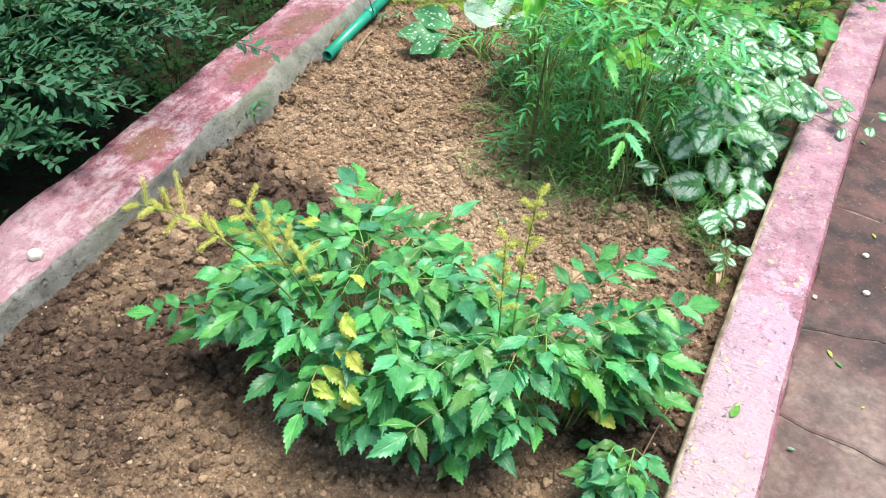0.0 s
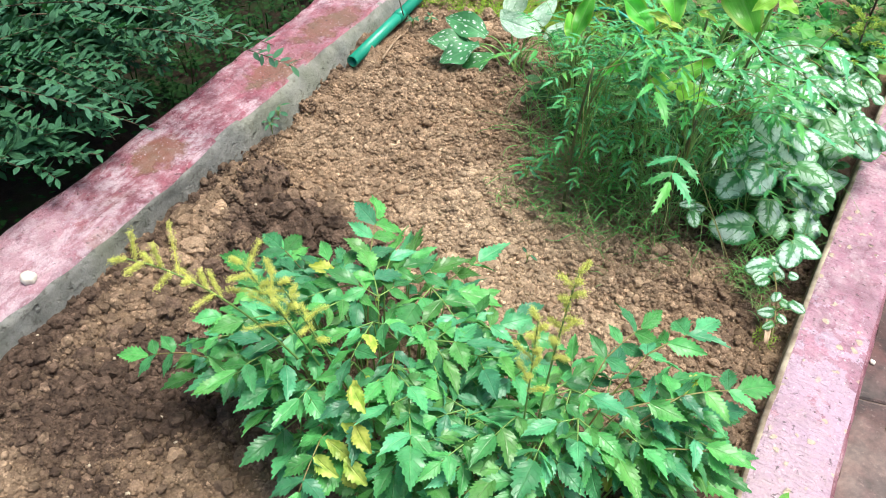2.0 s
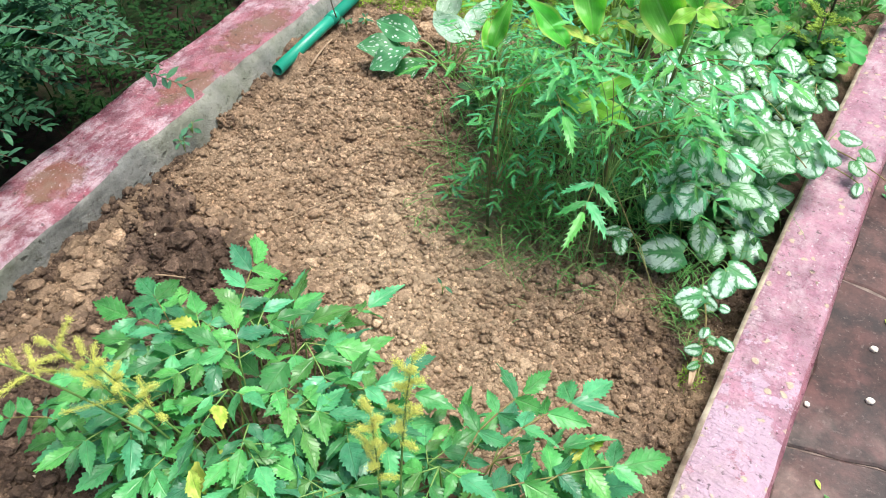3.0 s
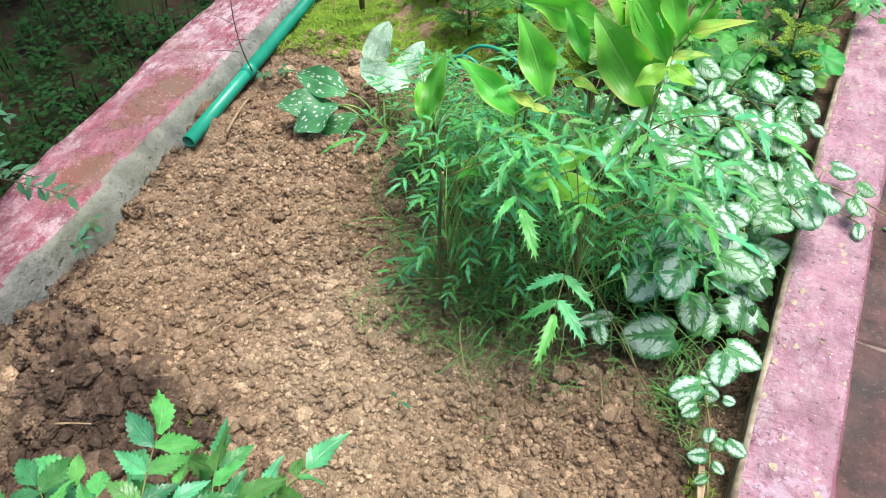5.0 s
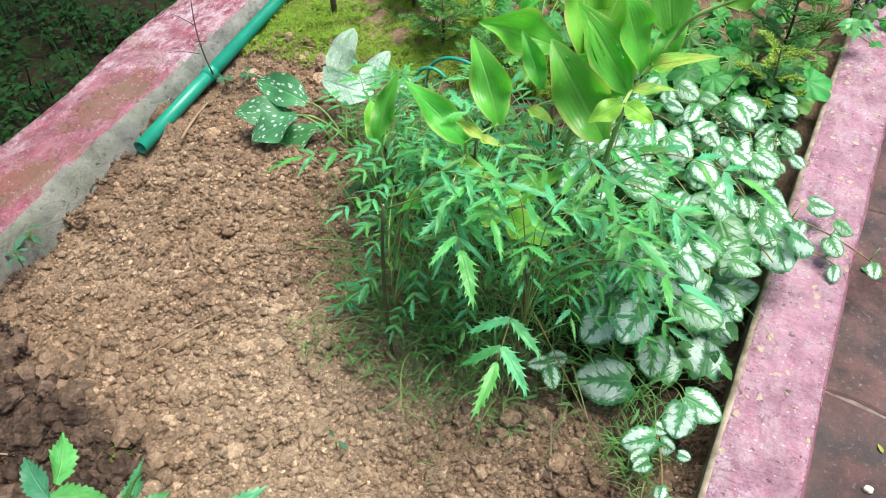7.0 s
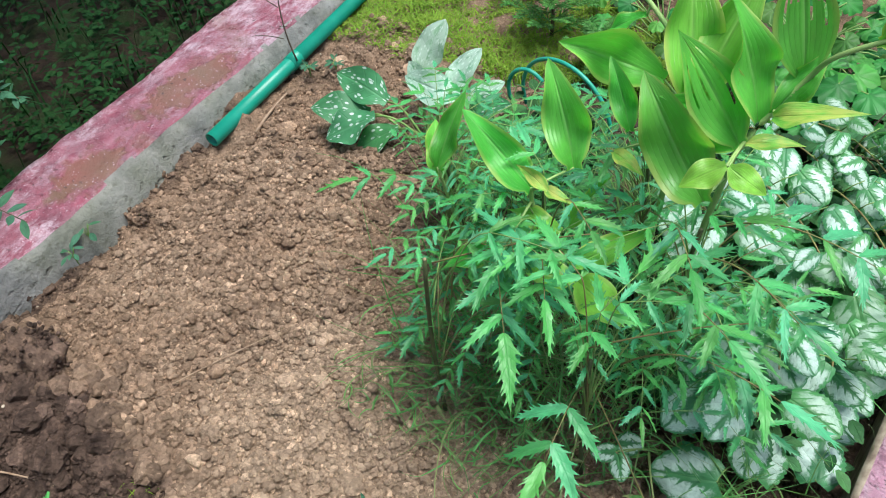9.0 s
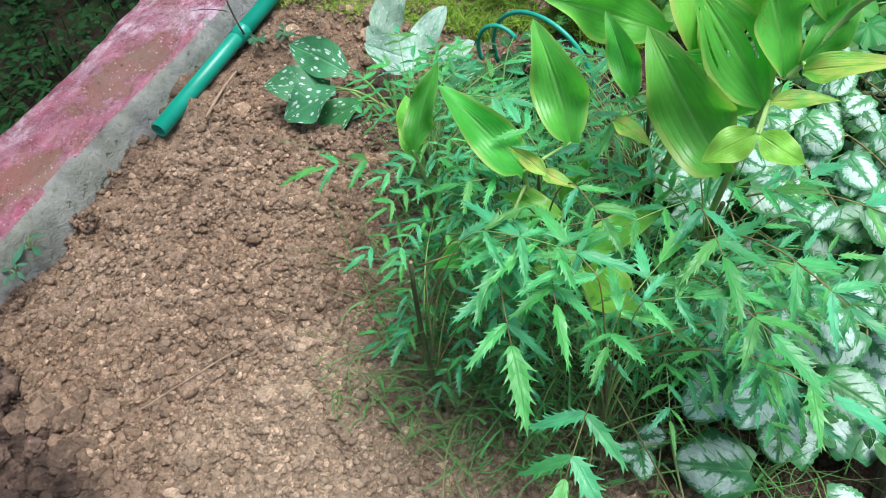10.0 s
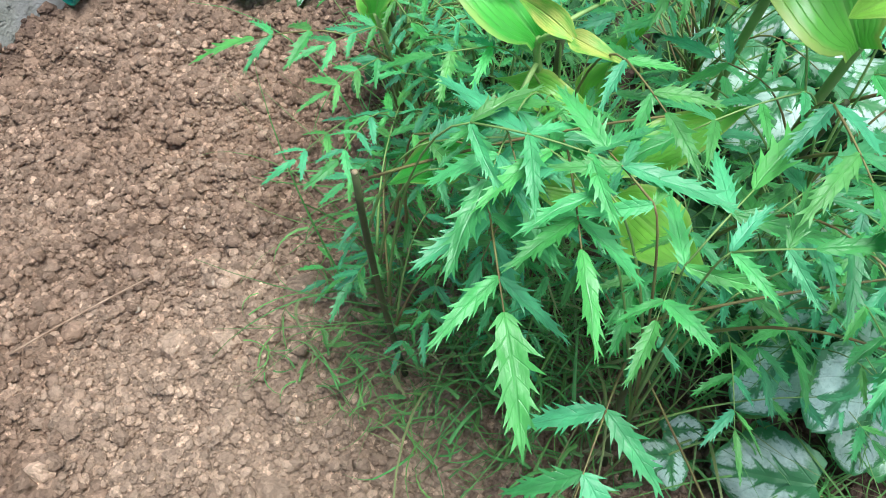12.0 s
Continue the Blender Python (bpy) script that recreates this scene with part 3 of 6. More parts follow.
def damp_and_shade(x, y):
    """Where the soil is freshly turned and dark, plus shade painted under plants and beside the kerbs."""
    d = 0.75 * blob(x, y, -0.76, 0.60, 0.18, 0.11) + 0.5 * blob(x, y, -0.42, 0.66, 0.28, 0.12)
    d += 0.5 * blob(x, y, -0.84, 0.85, 0.16, 0.13)
    # First blob: the right kerb's shadow, painted in as darker soil.
    d += 0.5 * blob(x, y, -0.05, 1.08, 0.07, 0.22) + 0.4 * blob(x, y, -0.20, 1.15, 0.14, 0.03)
    d += 0.5 * blob(x, y, -0.88, 0.45, 0.22, 0.14) + 0.35 * blob(x, y, -0.76, 0.95, 0.14, 0.09)
    d += 0.5 * blob(x, y, -0.80, 0.93, 0.12, 0.06) + 0.5 * blob(x, y, -0.66, 0.945, 0.05, 0.05) + 0.70 * blob(x, y, -0.60, 0.88, 0.10, 0.075)
    d += 0.35 * blob(x, y, -0.75, 0.40, 0.30, 0.12) + 0.20 * blob(x, y, -0.80, 0.93, 0.15, 0.13)
    # Shade by the right kerb and under the back plants, painted dark.
    d += 0.8 * blob(x, y, -0.06, 0.72, 0.10, 0.16) + 0.9 * blob(x, y, -0.12, 1.52, 0.24, 0.24)
    d += 0.9 * blob(x, y, -0.30, 1.56, 0.28, 0.24) + 0.9 * blob(x, y, -0.42, 1.90, 0.22, 0.20) + 0.9 * blob(x, y, -0.06, 1.85, 0.16, 0.3)
    # First term: shade in the cleft along the left kerb, painted dark.
    d += 0.7 * np.exp(-((x - left_inner(y) - 0.02) / 0.03) ** 2) + 0.5 * blob(x, y, -0.75, 1.62, 0.2, 0.1)
    # The last blob lightens soil where the jagged plant's shadow fell too dark.
    return np.clip(d + (value_noise(x, y, 0.12, 9) - 0.6) * 0.5 - 0.75 * blob(x, y, -0.50, 1.12, 0.17, 0.11) - 0.3 * blob(x, y, -0.40, 0.98, 0.2, 0.12) - 0.45 * blob(x, y, -0.47, 1.27, 0.13, 0.12), -0.5, 1)


def damp_shade_layer(me, values):
    layer = me.attributes.new("damp", "FLOAT", "POINT")
    layer.data.foreach_set("value", np.asarray(values, np.float32))


# ---- ground ----
def build_ground():
    s = Shape()
    size = [-3000, -300, -40, -8] + [-4 + 0.08 * i for i in range(101)] + [8, 40, 300, 3000]
    verts, faces = [], []
    for y in size:
        for x in size:
            far = max(abs(x), abs(y)) > 5
            verts.append((x, y + 1.0, -0.085 if far else -0.075 + 0.025 * noise.noise((x * 4, y * 4, 0.3)) - (0.03 if x > -1.0 else 0)))
    k = len(size)
    for j in range(k - 1):
        for i in range(k - 1):
            faces.append((j * k + i, j * k + i + 1, (j + 1) * k + i + 1, (j + 1) * k + i))
    s.add(verts, faces)
    tagged(new("ground", s.mesh("ground", [EARTH])), "mossy garden earth around the bed, colour darkened for shade", "ground", kind="structure")


def build_soil():
    xs = np.linspace(-1.16, 0.05, 190)
    ys = np.linspace(-0.35, 3.2, 500)
    gx, gy = np.meshgrid(xs, ys)
    x, y = gx.ravel(), gy.ravel()
    z = soil_height(x, y)
    x2 = x + (NP.rand(len(x)) - 0.5) * 0.003
    y2 = y + (NP.rand(len(x)) - 0.5) * 0.003
    nx, ny = len(xs), len(ys)
    i = (np.arange(ny - 1)[:, None] * nx + np.arange(nx - 1)[None, :]).ravel()
    faces = np.stack([i, i + 1, i + 1 + nx, i + nx], 1)
    me = bpy.data.meshes.new("bed_soil")
    me.from_pydata(np.stack([x2, y2, z], 1).tolist(), [], faces.tolist())
    me.materials.append(SOIL)
    me.polygons.foreach_set("use_smooth", np.full(len(me.polygons), True))
    damp_shade_layer(me, damp_and_shade(x, y))
    tagged(new("bed_soil", me), "freshly dug brown crumbly soil of the flower bed", "soil", kind="structure")


def ico(level):
    if level == 0:
        v = np.array([(1, 0, 0), (-1, 0, 0), (0, 1, 0), (0, -1, 0), (0, 0, 1), (0, 0, -1)], float)
        f = np.array([(0, 2, 4), (2, 1, 4), (1, 3, 4), (3, 0, 4), (2, 0, 5), (1, 2, 5), (3, 1, 5), (0, 3, 5)])
        return v, f
    bm = bmesh.new()
    bmesh.ops.create_icosphere(bm, subdivisions=level, radius=1.0)
    v = np.array([p.co[:] for p in bm.verts])
    f = np.array([[q.index for q in p.verts] for p in bm.faces])
    bm.free()
    return v, f


def lumps(count, level, lo, hi, power, seed, region, sink=0.35, rough=0.25):
    """Many irregular clods scattered on the bed: verts, faces, damp."""
    r = np.random.RandomState(seed)
    tv, tf = ico(level)
    x0, x1, y0, y1 = region
    x, y = r.uniform(x0, x1, count), r.uniform(y0, y1, count)
    keep = (x > left_inner(y) + 0.006) & (x < right_inner(y) - 0.006) & ~((x > -0.42) & (y > 1.42))
    keep &= ~((x < left_inner(y) + 0.072) & (y > 1.43) & (hi > 0.007))
    keep &= ((x + 0.36) / 0.18) ** 2 + ((y - 0.66) / 0.08) ** 2 > 1
    x, y = x[keep], y[keep]
    n = len(x)
    size = lo + (hi - lo) * r.rand(n) ** power
    tall = r.uniform(0.65, 1.0, n)
    turn = r.uniform(0, 2 * np.pi, n)
    knock = 1 + rough * r.uniform(-1, 1, (n, len(tv)))
    v = tv[None] * knock[:, :, None]
    for _ in range(4):
        ax = r.normal(size=(n, 3))
        ax /= np.linalg.norm(ax, axis=1, keepdims=True)
        over = np.maximum(0, v @ ax[:, :, None] - r.uniform(0.55, 0.92, n)[:, None, None])
        v = v - over * ax[:, None, :]
    v = v * 1.1
    c, s = np.cos(turn)[:, None], np.sin(turn)[:, None]
    px, py, pz = v[:, :, 0] * r.uniform(0.8, 1.25, n)[:, None], v[:, :, 1], v[:, :, 2] * tall[:, None]
    rad = size[:, None] / 2
    wx, wy = x[:, None] + rad * (c * px - s * py), y[:, None] + rad * (s * px + c * py)
    wz = soil_height(x, y)[:, None] + rad * (pz + tall[:, None] * (1 - 2 * sink))
    verts = np.stack([wx, wy, wz], 2).reshape(-1, 3)
    faces = (tf[None] + (np.arange(n) * len(tv))[:, None, None]).reshape(-1, 3)
    damp = np.repeat(np.clip(damp_and_shade(x, y) + r.uniform(-0.2, 0.2, n), -0.5, 1), len(tv))
    return verts, faces, damp


def raw_mesh(name, verts, faces, material, damp=None, smooth=True):
    me = bpy.data.meshes.new(name)
    me.vertices.add(len(verts))
    me.vertices.foreach_set("co", verts.astype(np.float32).ravel())
    me.loops.add(faces.size)
    me.loops.foreach_set("vertex_index", faces.astype(np.int32).ravel())
    me.polygons.add(len(faces))
    me.polygons.foreach_set("loop_start", np.arange(0, faces.size, 3, dtype=np.int32))
    me.polygons.foreach_set("use_smooth", np.full(len(faces), smooth))
    me.update(calc_edges=True)
    me.materials.append(material)
    if damp is not None:
        damp_shade_layer(me, damp)
    return me


def build_clods():
    near = (-1.06, 0.02, 0.2, 1.85)
    sets = [lumps(8800, 2, 0.005, 0.0155, 1.9, 1, near, 0.30, 0.34), lumps(900, 2, 0.008, 0.026, 1.9, 6, (-1.03, -0.58, 0.48, 1.06), 0.35, 0.26), lumps(60, 3, 0.022, 0.042, 1.7, 7, (-1.00, -0.64, 0.78, 1.04), 0.42, 0.22),
            lumps(300, 3, 0.013, 0.030, 2.0, 2, near, 0.42, 0.20), lumps(40000, 1, 0.003, 0.0078, 1.5, 3, near, 0.34, 0.34),
            lumps(110000, 0, 0.0016, 0.0046, 1.2, 5, near, 0.26, 0.38),
            lumps(40000, 0, 0.0015, 0.0040, 1.3, 8, (-0.95, -0.20, 0.90, 1.50), 0.20, 0.40),
            lumps(30000, 1, 0.0038, 0.0100, 1.6, 9, (-0.98, -0.10, 0.88, 1.60), 0.20, 0.20)]
    for k, (v, f, d) in enumerate(sets):
        me = raw_mesh("soil_crumbs", v, f, CLODS, d, k == 0)
        tagged(new("soil_crumbs", me), "loose brown soil crumbs and clods on the bed", "soil", kind="stuff")
    v, f, d = lumps(420, 1, 0.003, 0.007, 1.5, 4, near, 0.3, 0.25)
    tagged(new("grit", raw_mesh("grit", v, f, TAN)), "pale grit and tiny stones scattered in soil", "grit", kind="stuff")


# ---- kerbs ----
def kerb(name, inner, width, top, material, side_material, rise, seed, label, sloped, rough=1.0, outer=None):
    """A cast kerb along y: a wavy top with rounded arrises and rough flanks."""
    s = Shape()
    ys = [-0.6 + 0.012 * i for i in range(330)]
    sign = 1 if rise > 0 else -1
    prof = [(-sloped - 0.004, -0.20), (-sloped, -0.05), (-sloped * 0.45, top - 0.022), (-0.002, top - 0.005), (0.004, top - 0.001), (0.012, top),
            (width * 0.25, top + 0.001), (width * 0.5, top + 0.002), (width * 0.75, top + 0.001), (width - 0.016, top), (width - 0.006, top - 0.003),
            (width, top - 0.011), (width + 0.002, top - 0.05), (width + 0.004, -0.20)]
    m = len(prof)
    verts, faces, slots = [], [], []
    for y in ys:
        for k, (a, z) in enumerate(prof):
            w = noise.noise((y * 5, k * 0.6, seed)) * 0.006 + noise.noise((y * 22, k * 1.3, seed + 5)) * 0.0026
            h = noise.noise((y * 4, k * 0.5, seed + 9)) * 0.006 + noise.noise((y * 25, k * 1.1, seed + 3)) * 0.0022
            if a < -0.003 and not outer:
                a *= 0.30 + 0.80 * min(1.0, max(0.0, (y - 0.75) / 0.5))
            verts.append((inner(y) + sign * (a + w * rough), y, z + h * rough * (1 if z > 0 else 0.3)))
    for j in range(len(ys) - 1):
        for k in range(m - 1):
            q = (j * m + k, j * m + k + 1, (j + 1) * m + k + 1, (j + 1) * m + k)
            faces.append(q if sign < 0 else q[::-1])
            lip = noise.noise((ys[j] * 9, k * 0.7, seed + 2)) + 0.6 * noise.noise((ys[j] * 33, k * 0.9, seed + 6))
            chipped = not outer and 3 <= k < 5 and lip > (0.62 if ys[j] < 0.95 else 0.25) + 0.15 * (k - 3)
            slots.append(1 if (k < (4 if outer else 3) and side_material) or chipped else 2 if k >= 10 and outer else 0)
    s.add(verts, faces)
    s.slot = slots
    mats = [material] + ([side_material] if side_material else []) + ([outer] if outer else [])
    return tagged(new(name, s.mesh(name, mats)), label, "kerb", kind="structure")


def build_kerbs():
    kerb("kerb_left", left_inner, 0.150, 0.056, PAINT_L, CONCRETE, -1, 3.0,
         "concrete bed kerb with worn damp red paint on top and bare grey flank", 0.030, 1.4)
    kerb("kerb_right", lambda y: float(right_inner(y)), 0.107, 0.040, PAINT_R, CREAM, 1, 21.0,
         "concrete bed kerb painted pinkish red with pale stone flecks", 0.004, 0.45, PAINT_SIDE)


# ---- paving ----
def build_paving():
    s = Shape()
    verts = [(0.10, -1.0, -0.0125), (1.6, -1.0, -0.0125), (1.6, 4.2, -0.016), (0.10, 4.2, -0.0125),
             (0.10, -1.0, -0.12), (1.6, -1.0, -0.12), (1.6, 4.2, -0.12), (0.10, 4.2, -0.12)]
    s.add(verts, [(0, 1, 2, 3), (7, 6, 5, 4), (0, 4, 5, 1), (1, 5, 6, 2), (2, 6, 7, 3), (3, 7, 4, 0)])
    path = tagged(new("pavement", s.mesh("pavement", [MORTAR], False)), "damp brown and pink stone paving beside the bed", "pavement", kind="structure")
    rr = random.Random(5)
    cols = [0.106, 0.36, 0.64, 0.95, 1.3, 1.58]
    rows = [-0.95, -0.55, -0.2, 0.22, 0.55, 0.875, 1.065, 1.42, 1.80, 2.15, 2.6, 3.1, 3.6, 4.15]
    px = {}
    for i, x in enumerate(cols):
        for j, y in enumerate(rows):
            dx = 0 if i in (0, 5) else rr.uniform(-0.06, 0.06)
            px[i, j] = (x + dx + (float(right_inner(y)) if i == 0 else 0), y + rr.uniform(-0.05, 0.05) * (i > 0))
    for i in range(len(cols) - 1):
        for j in range(len(rows) - 1):
            c = [px[i, j], px[i + 1, j], px[i + 1, j + 1], px[i, j + 1]]
            cx, cy = sum(p[0] for p in c) / 4, sum(p[1] for p in c) / 4
            ring = []
            for a in range(4):
                p, q = c[a], c[(a + 1) % 4]
                for t in (0.0, 0.2, 0.4, 0.6, 0.8):
                    w = 0 if t == 0 else rr.uniform(-0.005, 0.005)
                    ring.append((p[0] + (q[0] - p[0]) * t + w - cx, p[1] + (q[1] - p[1]) * t + w - cy))
            z = rr.uniform(-0.0035, 0.0015)
            b = Shape()
            n = len(ring)
            vs = []
            for inset, zz in ((0.0015, -0.03), (0.0015, z - 0.0025), (0.005, z)):
                for x, y in ring:
                    d = math.hypot(x, y)
                    vs.append((x * (1 - inset / d), y * (1 - inset / d), zz))
            fs = [tuple(2 * n + k for k in range(n))]
            for lay in range(2):
                for k in range(n):
                    k2 = (k + 1) % n
                    fs.append((lay * n + k, lay * n + k2, (lay + 1) * n + k2, (lay + 1) * n + k))
            b.add(vs, fs)
            part("paving_slab", b.mesh("paving_slab", [SLAB], False), path, Matrix.Translation((cx, cy, -0.010)))


build_ground()
build_soil()
build_clods()
build_kerbs()
build_paving()


# ---- leaf meshes, shared by their leaves ----
def leaf_set(name, material, count, **kw):
    return [leaf_shape(seed=i, **{k: (v * R.uniform(0.85, 1.15) if isinstance(v, float) else v) for k, v in kw.items()}).mesh(name, [material]) for i in range(count)]


ASTILBE_LEAVES = leaf_set("leaflet", ASTILBE, 12, twist=0.6, width=0.49, teeth=9, depth=0.15, peak=0.36, sharp=1.2, fold=0.14, droop=0.22, wave=0.22, base=0.25)
ASTILBE_SICK = leaf_set("leaflet", ASTILBE_Y, 2, width=0.52, teeth=8, depth=0.13, peak=0.42, sharp=0.85, fold=0.16, droop=0.25, wave=0.18, base=0.25)
JAGGED_LEAVES = [jagged_shape(R.uniform(0.31, 0.42), R.choice((6, 7, 7, 8)), 50 + k).mesh("leaflet", [JAGGED]) for k in range(14)]
LAMIUM_LEAVES = [scalloped_shape(R.uniform(0.84, 1.0), R.choice((8, 9, 10)), k).mesh("leaf", [LAMIUM]) for k in range(12)]
SEAL_LEAVES = leaf_set("leaf", SEAL, 12, twist=1.2, width=0.40, peak=0.42, sharp=0.80, fold=0.30, droop=0.26, wave=0.7, base=0.3, segs=18, cols=9)
SEAL_CHEWED = [leaf_shape(width=0.46, peak=0.42, sharp=1.05, fold=0.10, droop=0.22, wave=0.14, base=0.3, segs=22, seed=40 + k, cols=25,
                          slits=[(R.choice((4, 6, 9, 14, 17, 19, 21)), R.uniform(0.30, 0.6), R.uniform(0.66, 0.92)) for _ in range(7)]).mesh("leaf", [SEAL]) for k in range(2)]
SEAL_LIGHT = leaf_set("leaf", SEAL_PALE, 5, twist=0.9, width=0.50, peak=0.44, sharp=0.75, fold=0.12, droop=0.22, wave=0.35, base=0.3, segs=18, cols=9)
SEAL_SICK = leaf_set("leaf", SEAL_Y, 4, twist=1.4, cols=7, width=0.42, peak=0.42, sharp=0.9, fold=0.22, droop=0.4, wave=0.3, base=0.3, segs=14)
LUNG_LEAVES = leaf_set("leaf", LUNGWORT, 4, twist=0.6, width=0.54, peak=0.45, sharp=0.7, fold=0.08, droop=0.25, wave=0.22, base=0.35, segs=14)
FROST_LEAVES = leaf_set("leaf", LUNGFROST, 3, twist=0.6, width=0.60, peak=0.45, sharp=0.6, fold=0.08, droop=0.25, wave=0.22, base=0.35, segs=14)
GEUM_LEAVES = [round_shape(k, R.choice((7, 8, 9))).mesh("leaf", [GEUM]) for k in range(8)]
SHRUB_LEAVES = leaf_set("leaf", SHRUB, 4, twist=0.6, width=0.37, peak=0.5, sharp=0.9, fold=0.10, droop=0.12, base=0.1, segs=6)
SHRUB_SHAPES = [leaf_shape(width=0.40, peak=0.5, sharp=0.9, fold=0.16, droop=0.12, base=0.1, segs=4, seed=i, cols=3) for i in range(4)]
WEED_SHAPES = [leaf_shape(width=0.62, peak=0.45, sharp=0.8, fold=0.08, droop=0.2, base=0.3, segs=5, seed=i) for i in range(4)]


def jitter(v, a):
    return Vector(v) + Vector((R.uniform(-a, a), R.uniform(-a, a), R.uniform(-a, a)))


def compound(thing, base, tip, size, leaves, stalk_mat, pairs=3, side=True, sick=None, lift=0.6, radius=0.0014, droop=0.15, spread=58, sway=0.55):
    """A stalk from base to tip, both local to the thing, with leaflets in pairs and one at its end."""
    base, tip = Vector(base), Vector(tip)
    mid = base.lerp(tip, 0.45)
    mid.z = base.z + (tip.z - base.z) * lift + 0.25 * (tip - base).length * 0.5
    pts = bezier(base, mid, tip, 9)
    s = Shape()
    s.tube(pts, radius * 1.25, radius * 0.6, 5)
    joints = []
    axis = (pts[-1] - pts[-2]).normalized()
    flat = Vector((axis.x, axis.y, 0))
    flat = flat.normalized() if flat.length > 0.1 else Vector((R.uniform(-1, 1), R.uniform(-1, 1), 0)).normalized()
    axis = (axis * 0.4 + flat * 0.8 + Vector((0, 0, -droop))).normalized()
    up = (UP + jitter((0, 0, 0), 0.45) - axis * 0.1).normalized()
    across = axis.cross(up).normalized()
    up = across.cross(axis)
    run = size * 0.62
    end = tip + axis * run * (pairs - 0.5)
    rach = [tip + axis * run * 0.5 * i + UP * (-0.012 * size * i * i) for i in range(pairs * 2)]
    s.tube(rach, radius * 0.8, radius * 0.45, 5)
    joints.append((rach[-1], axis - UP * 0.1, 1.12))
    for k in range(pairs):
        at = rach[max(0, 2 * k)]
        shrink = 1.0 - 0.08 * (pairs - 1 - k) if k else 0.95
        for sgn in (-1, 1):
            ang = radians(spread + R.uniform(-12, 12))
            way = axis * math.cos(ang) + across * (sgn * math.sin(ang)) - UP * R.uniform(0.0, 0.25)
            if side and k == 0:
                arm = [at + way * size * 0.34 * i for i in range(3)]
                s.tube(arm, radius * 0.7, radius * 0.4, 5)
                joints.append((arm[-1], way, 1.0))
                for sg2 in (-1, 1):
                    w2 = way * 0.55 + way.cross(up) * sg2 * 0.8 - UP * 0.08
                    joints.append((arm[1] + way * size * 0.1, w2, 0.78))
            else:
                joints.append((at, way, 0.9 * shrink))
    ob = part("leaf_stalk", s.mesh("leaf_stalk", [stalk_mat]), thing)
    for at, way, f in joints:
        pick = R.choice(leaves)
        if sick and R.random() < 0.002:
            pick = R.choice(sick)
        m = aim(at, jitter(way, 0.10), (up + jitter((0, 0, 0), sway)).normalized(), size * f * R.uniform(0.82, 1.15), R.uniform(0.88, 1.12))
        part("leaflet", pick, ob, m)
    return ob


# ---- astilbe ----
def plume(thing, pts, reach, tufts):
    """A flower stalk with short side sprays of tiny yellow-green buds."""
    pts = [Vector(p) for p in pts]
    path = bezier(*pts, 14)
    s = Shape()
    s.tube(path, 0.0017, 0.0007, 6)
    ob = part("flower_stalk", s.mesh("flower_stalk", [GREENSTALK]), thing)
    buds = Shape()
    tv, tf = ico(0)
    tf = tf.tolist()
    line = bezier(*pts, 101)
    axis = (path[-1] - path[-4]).normalized()
    side = axis.cross(UP).normalized() if abs(axis.z) < 0.95 else Vector((1, 0, 0))
    over = axis.cross(side)
    for i in range(tufts):
        t = 0.62 + 0.38 * i / (tufts - 1)
        at = line[int(t * 100)]
        a = i * 2.4 + R.uniform(-0.4, 0.4)
        out = (side * math.cos(a) + over * math.sin(a) + axis * R.uniform(0.3, 0.9)).normalized()
        length = reach * (1.25 - t) * R.uniform(0.4, 1.5) + 0.006
        tip = at + out * length + UP * length * R.uniform(-0.1, 0.35)
        spray = bezier(at, at.lerp(tip, 0.5) + UP * length * 0.08, tip, 13)
        buds.tube(spray, 0.0006, 0.0003, 4)
        for p in spray[1:]:
            for _ in range(40):
                q = p + Vector((R.gauss(0, 1), R.gauss(0, 1), R.gauss(0, 1))) * 0.0019
                r = R.uniform(0.0003, 0.0006)
                buds.add(tv * [r, r * R.uniform(0.7, 1.6), r] + np.array(q), tf)
    part("flower_plume", buds.mesh("flower_plume", [PLUME]), ob, label="yellow-green budding flower plume")


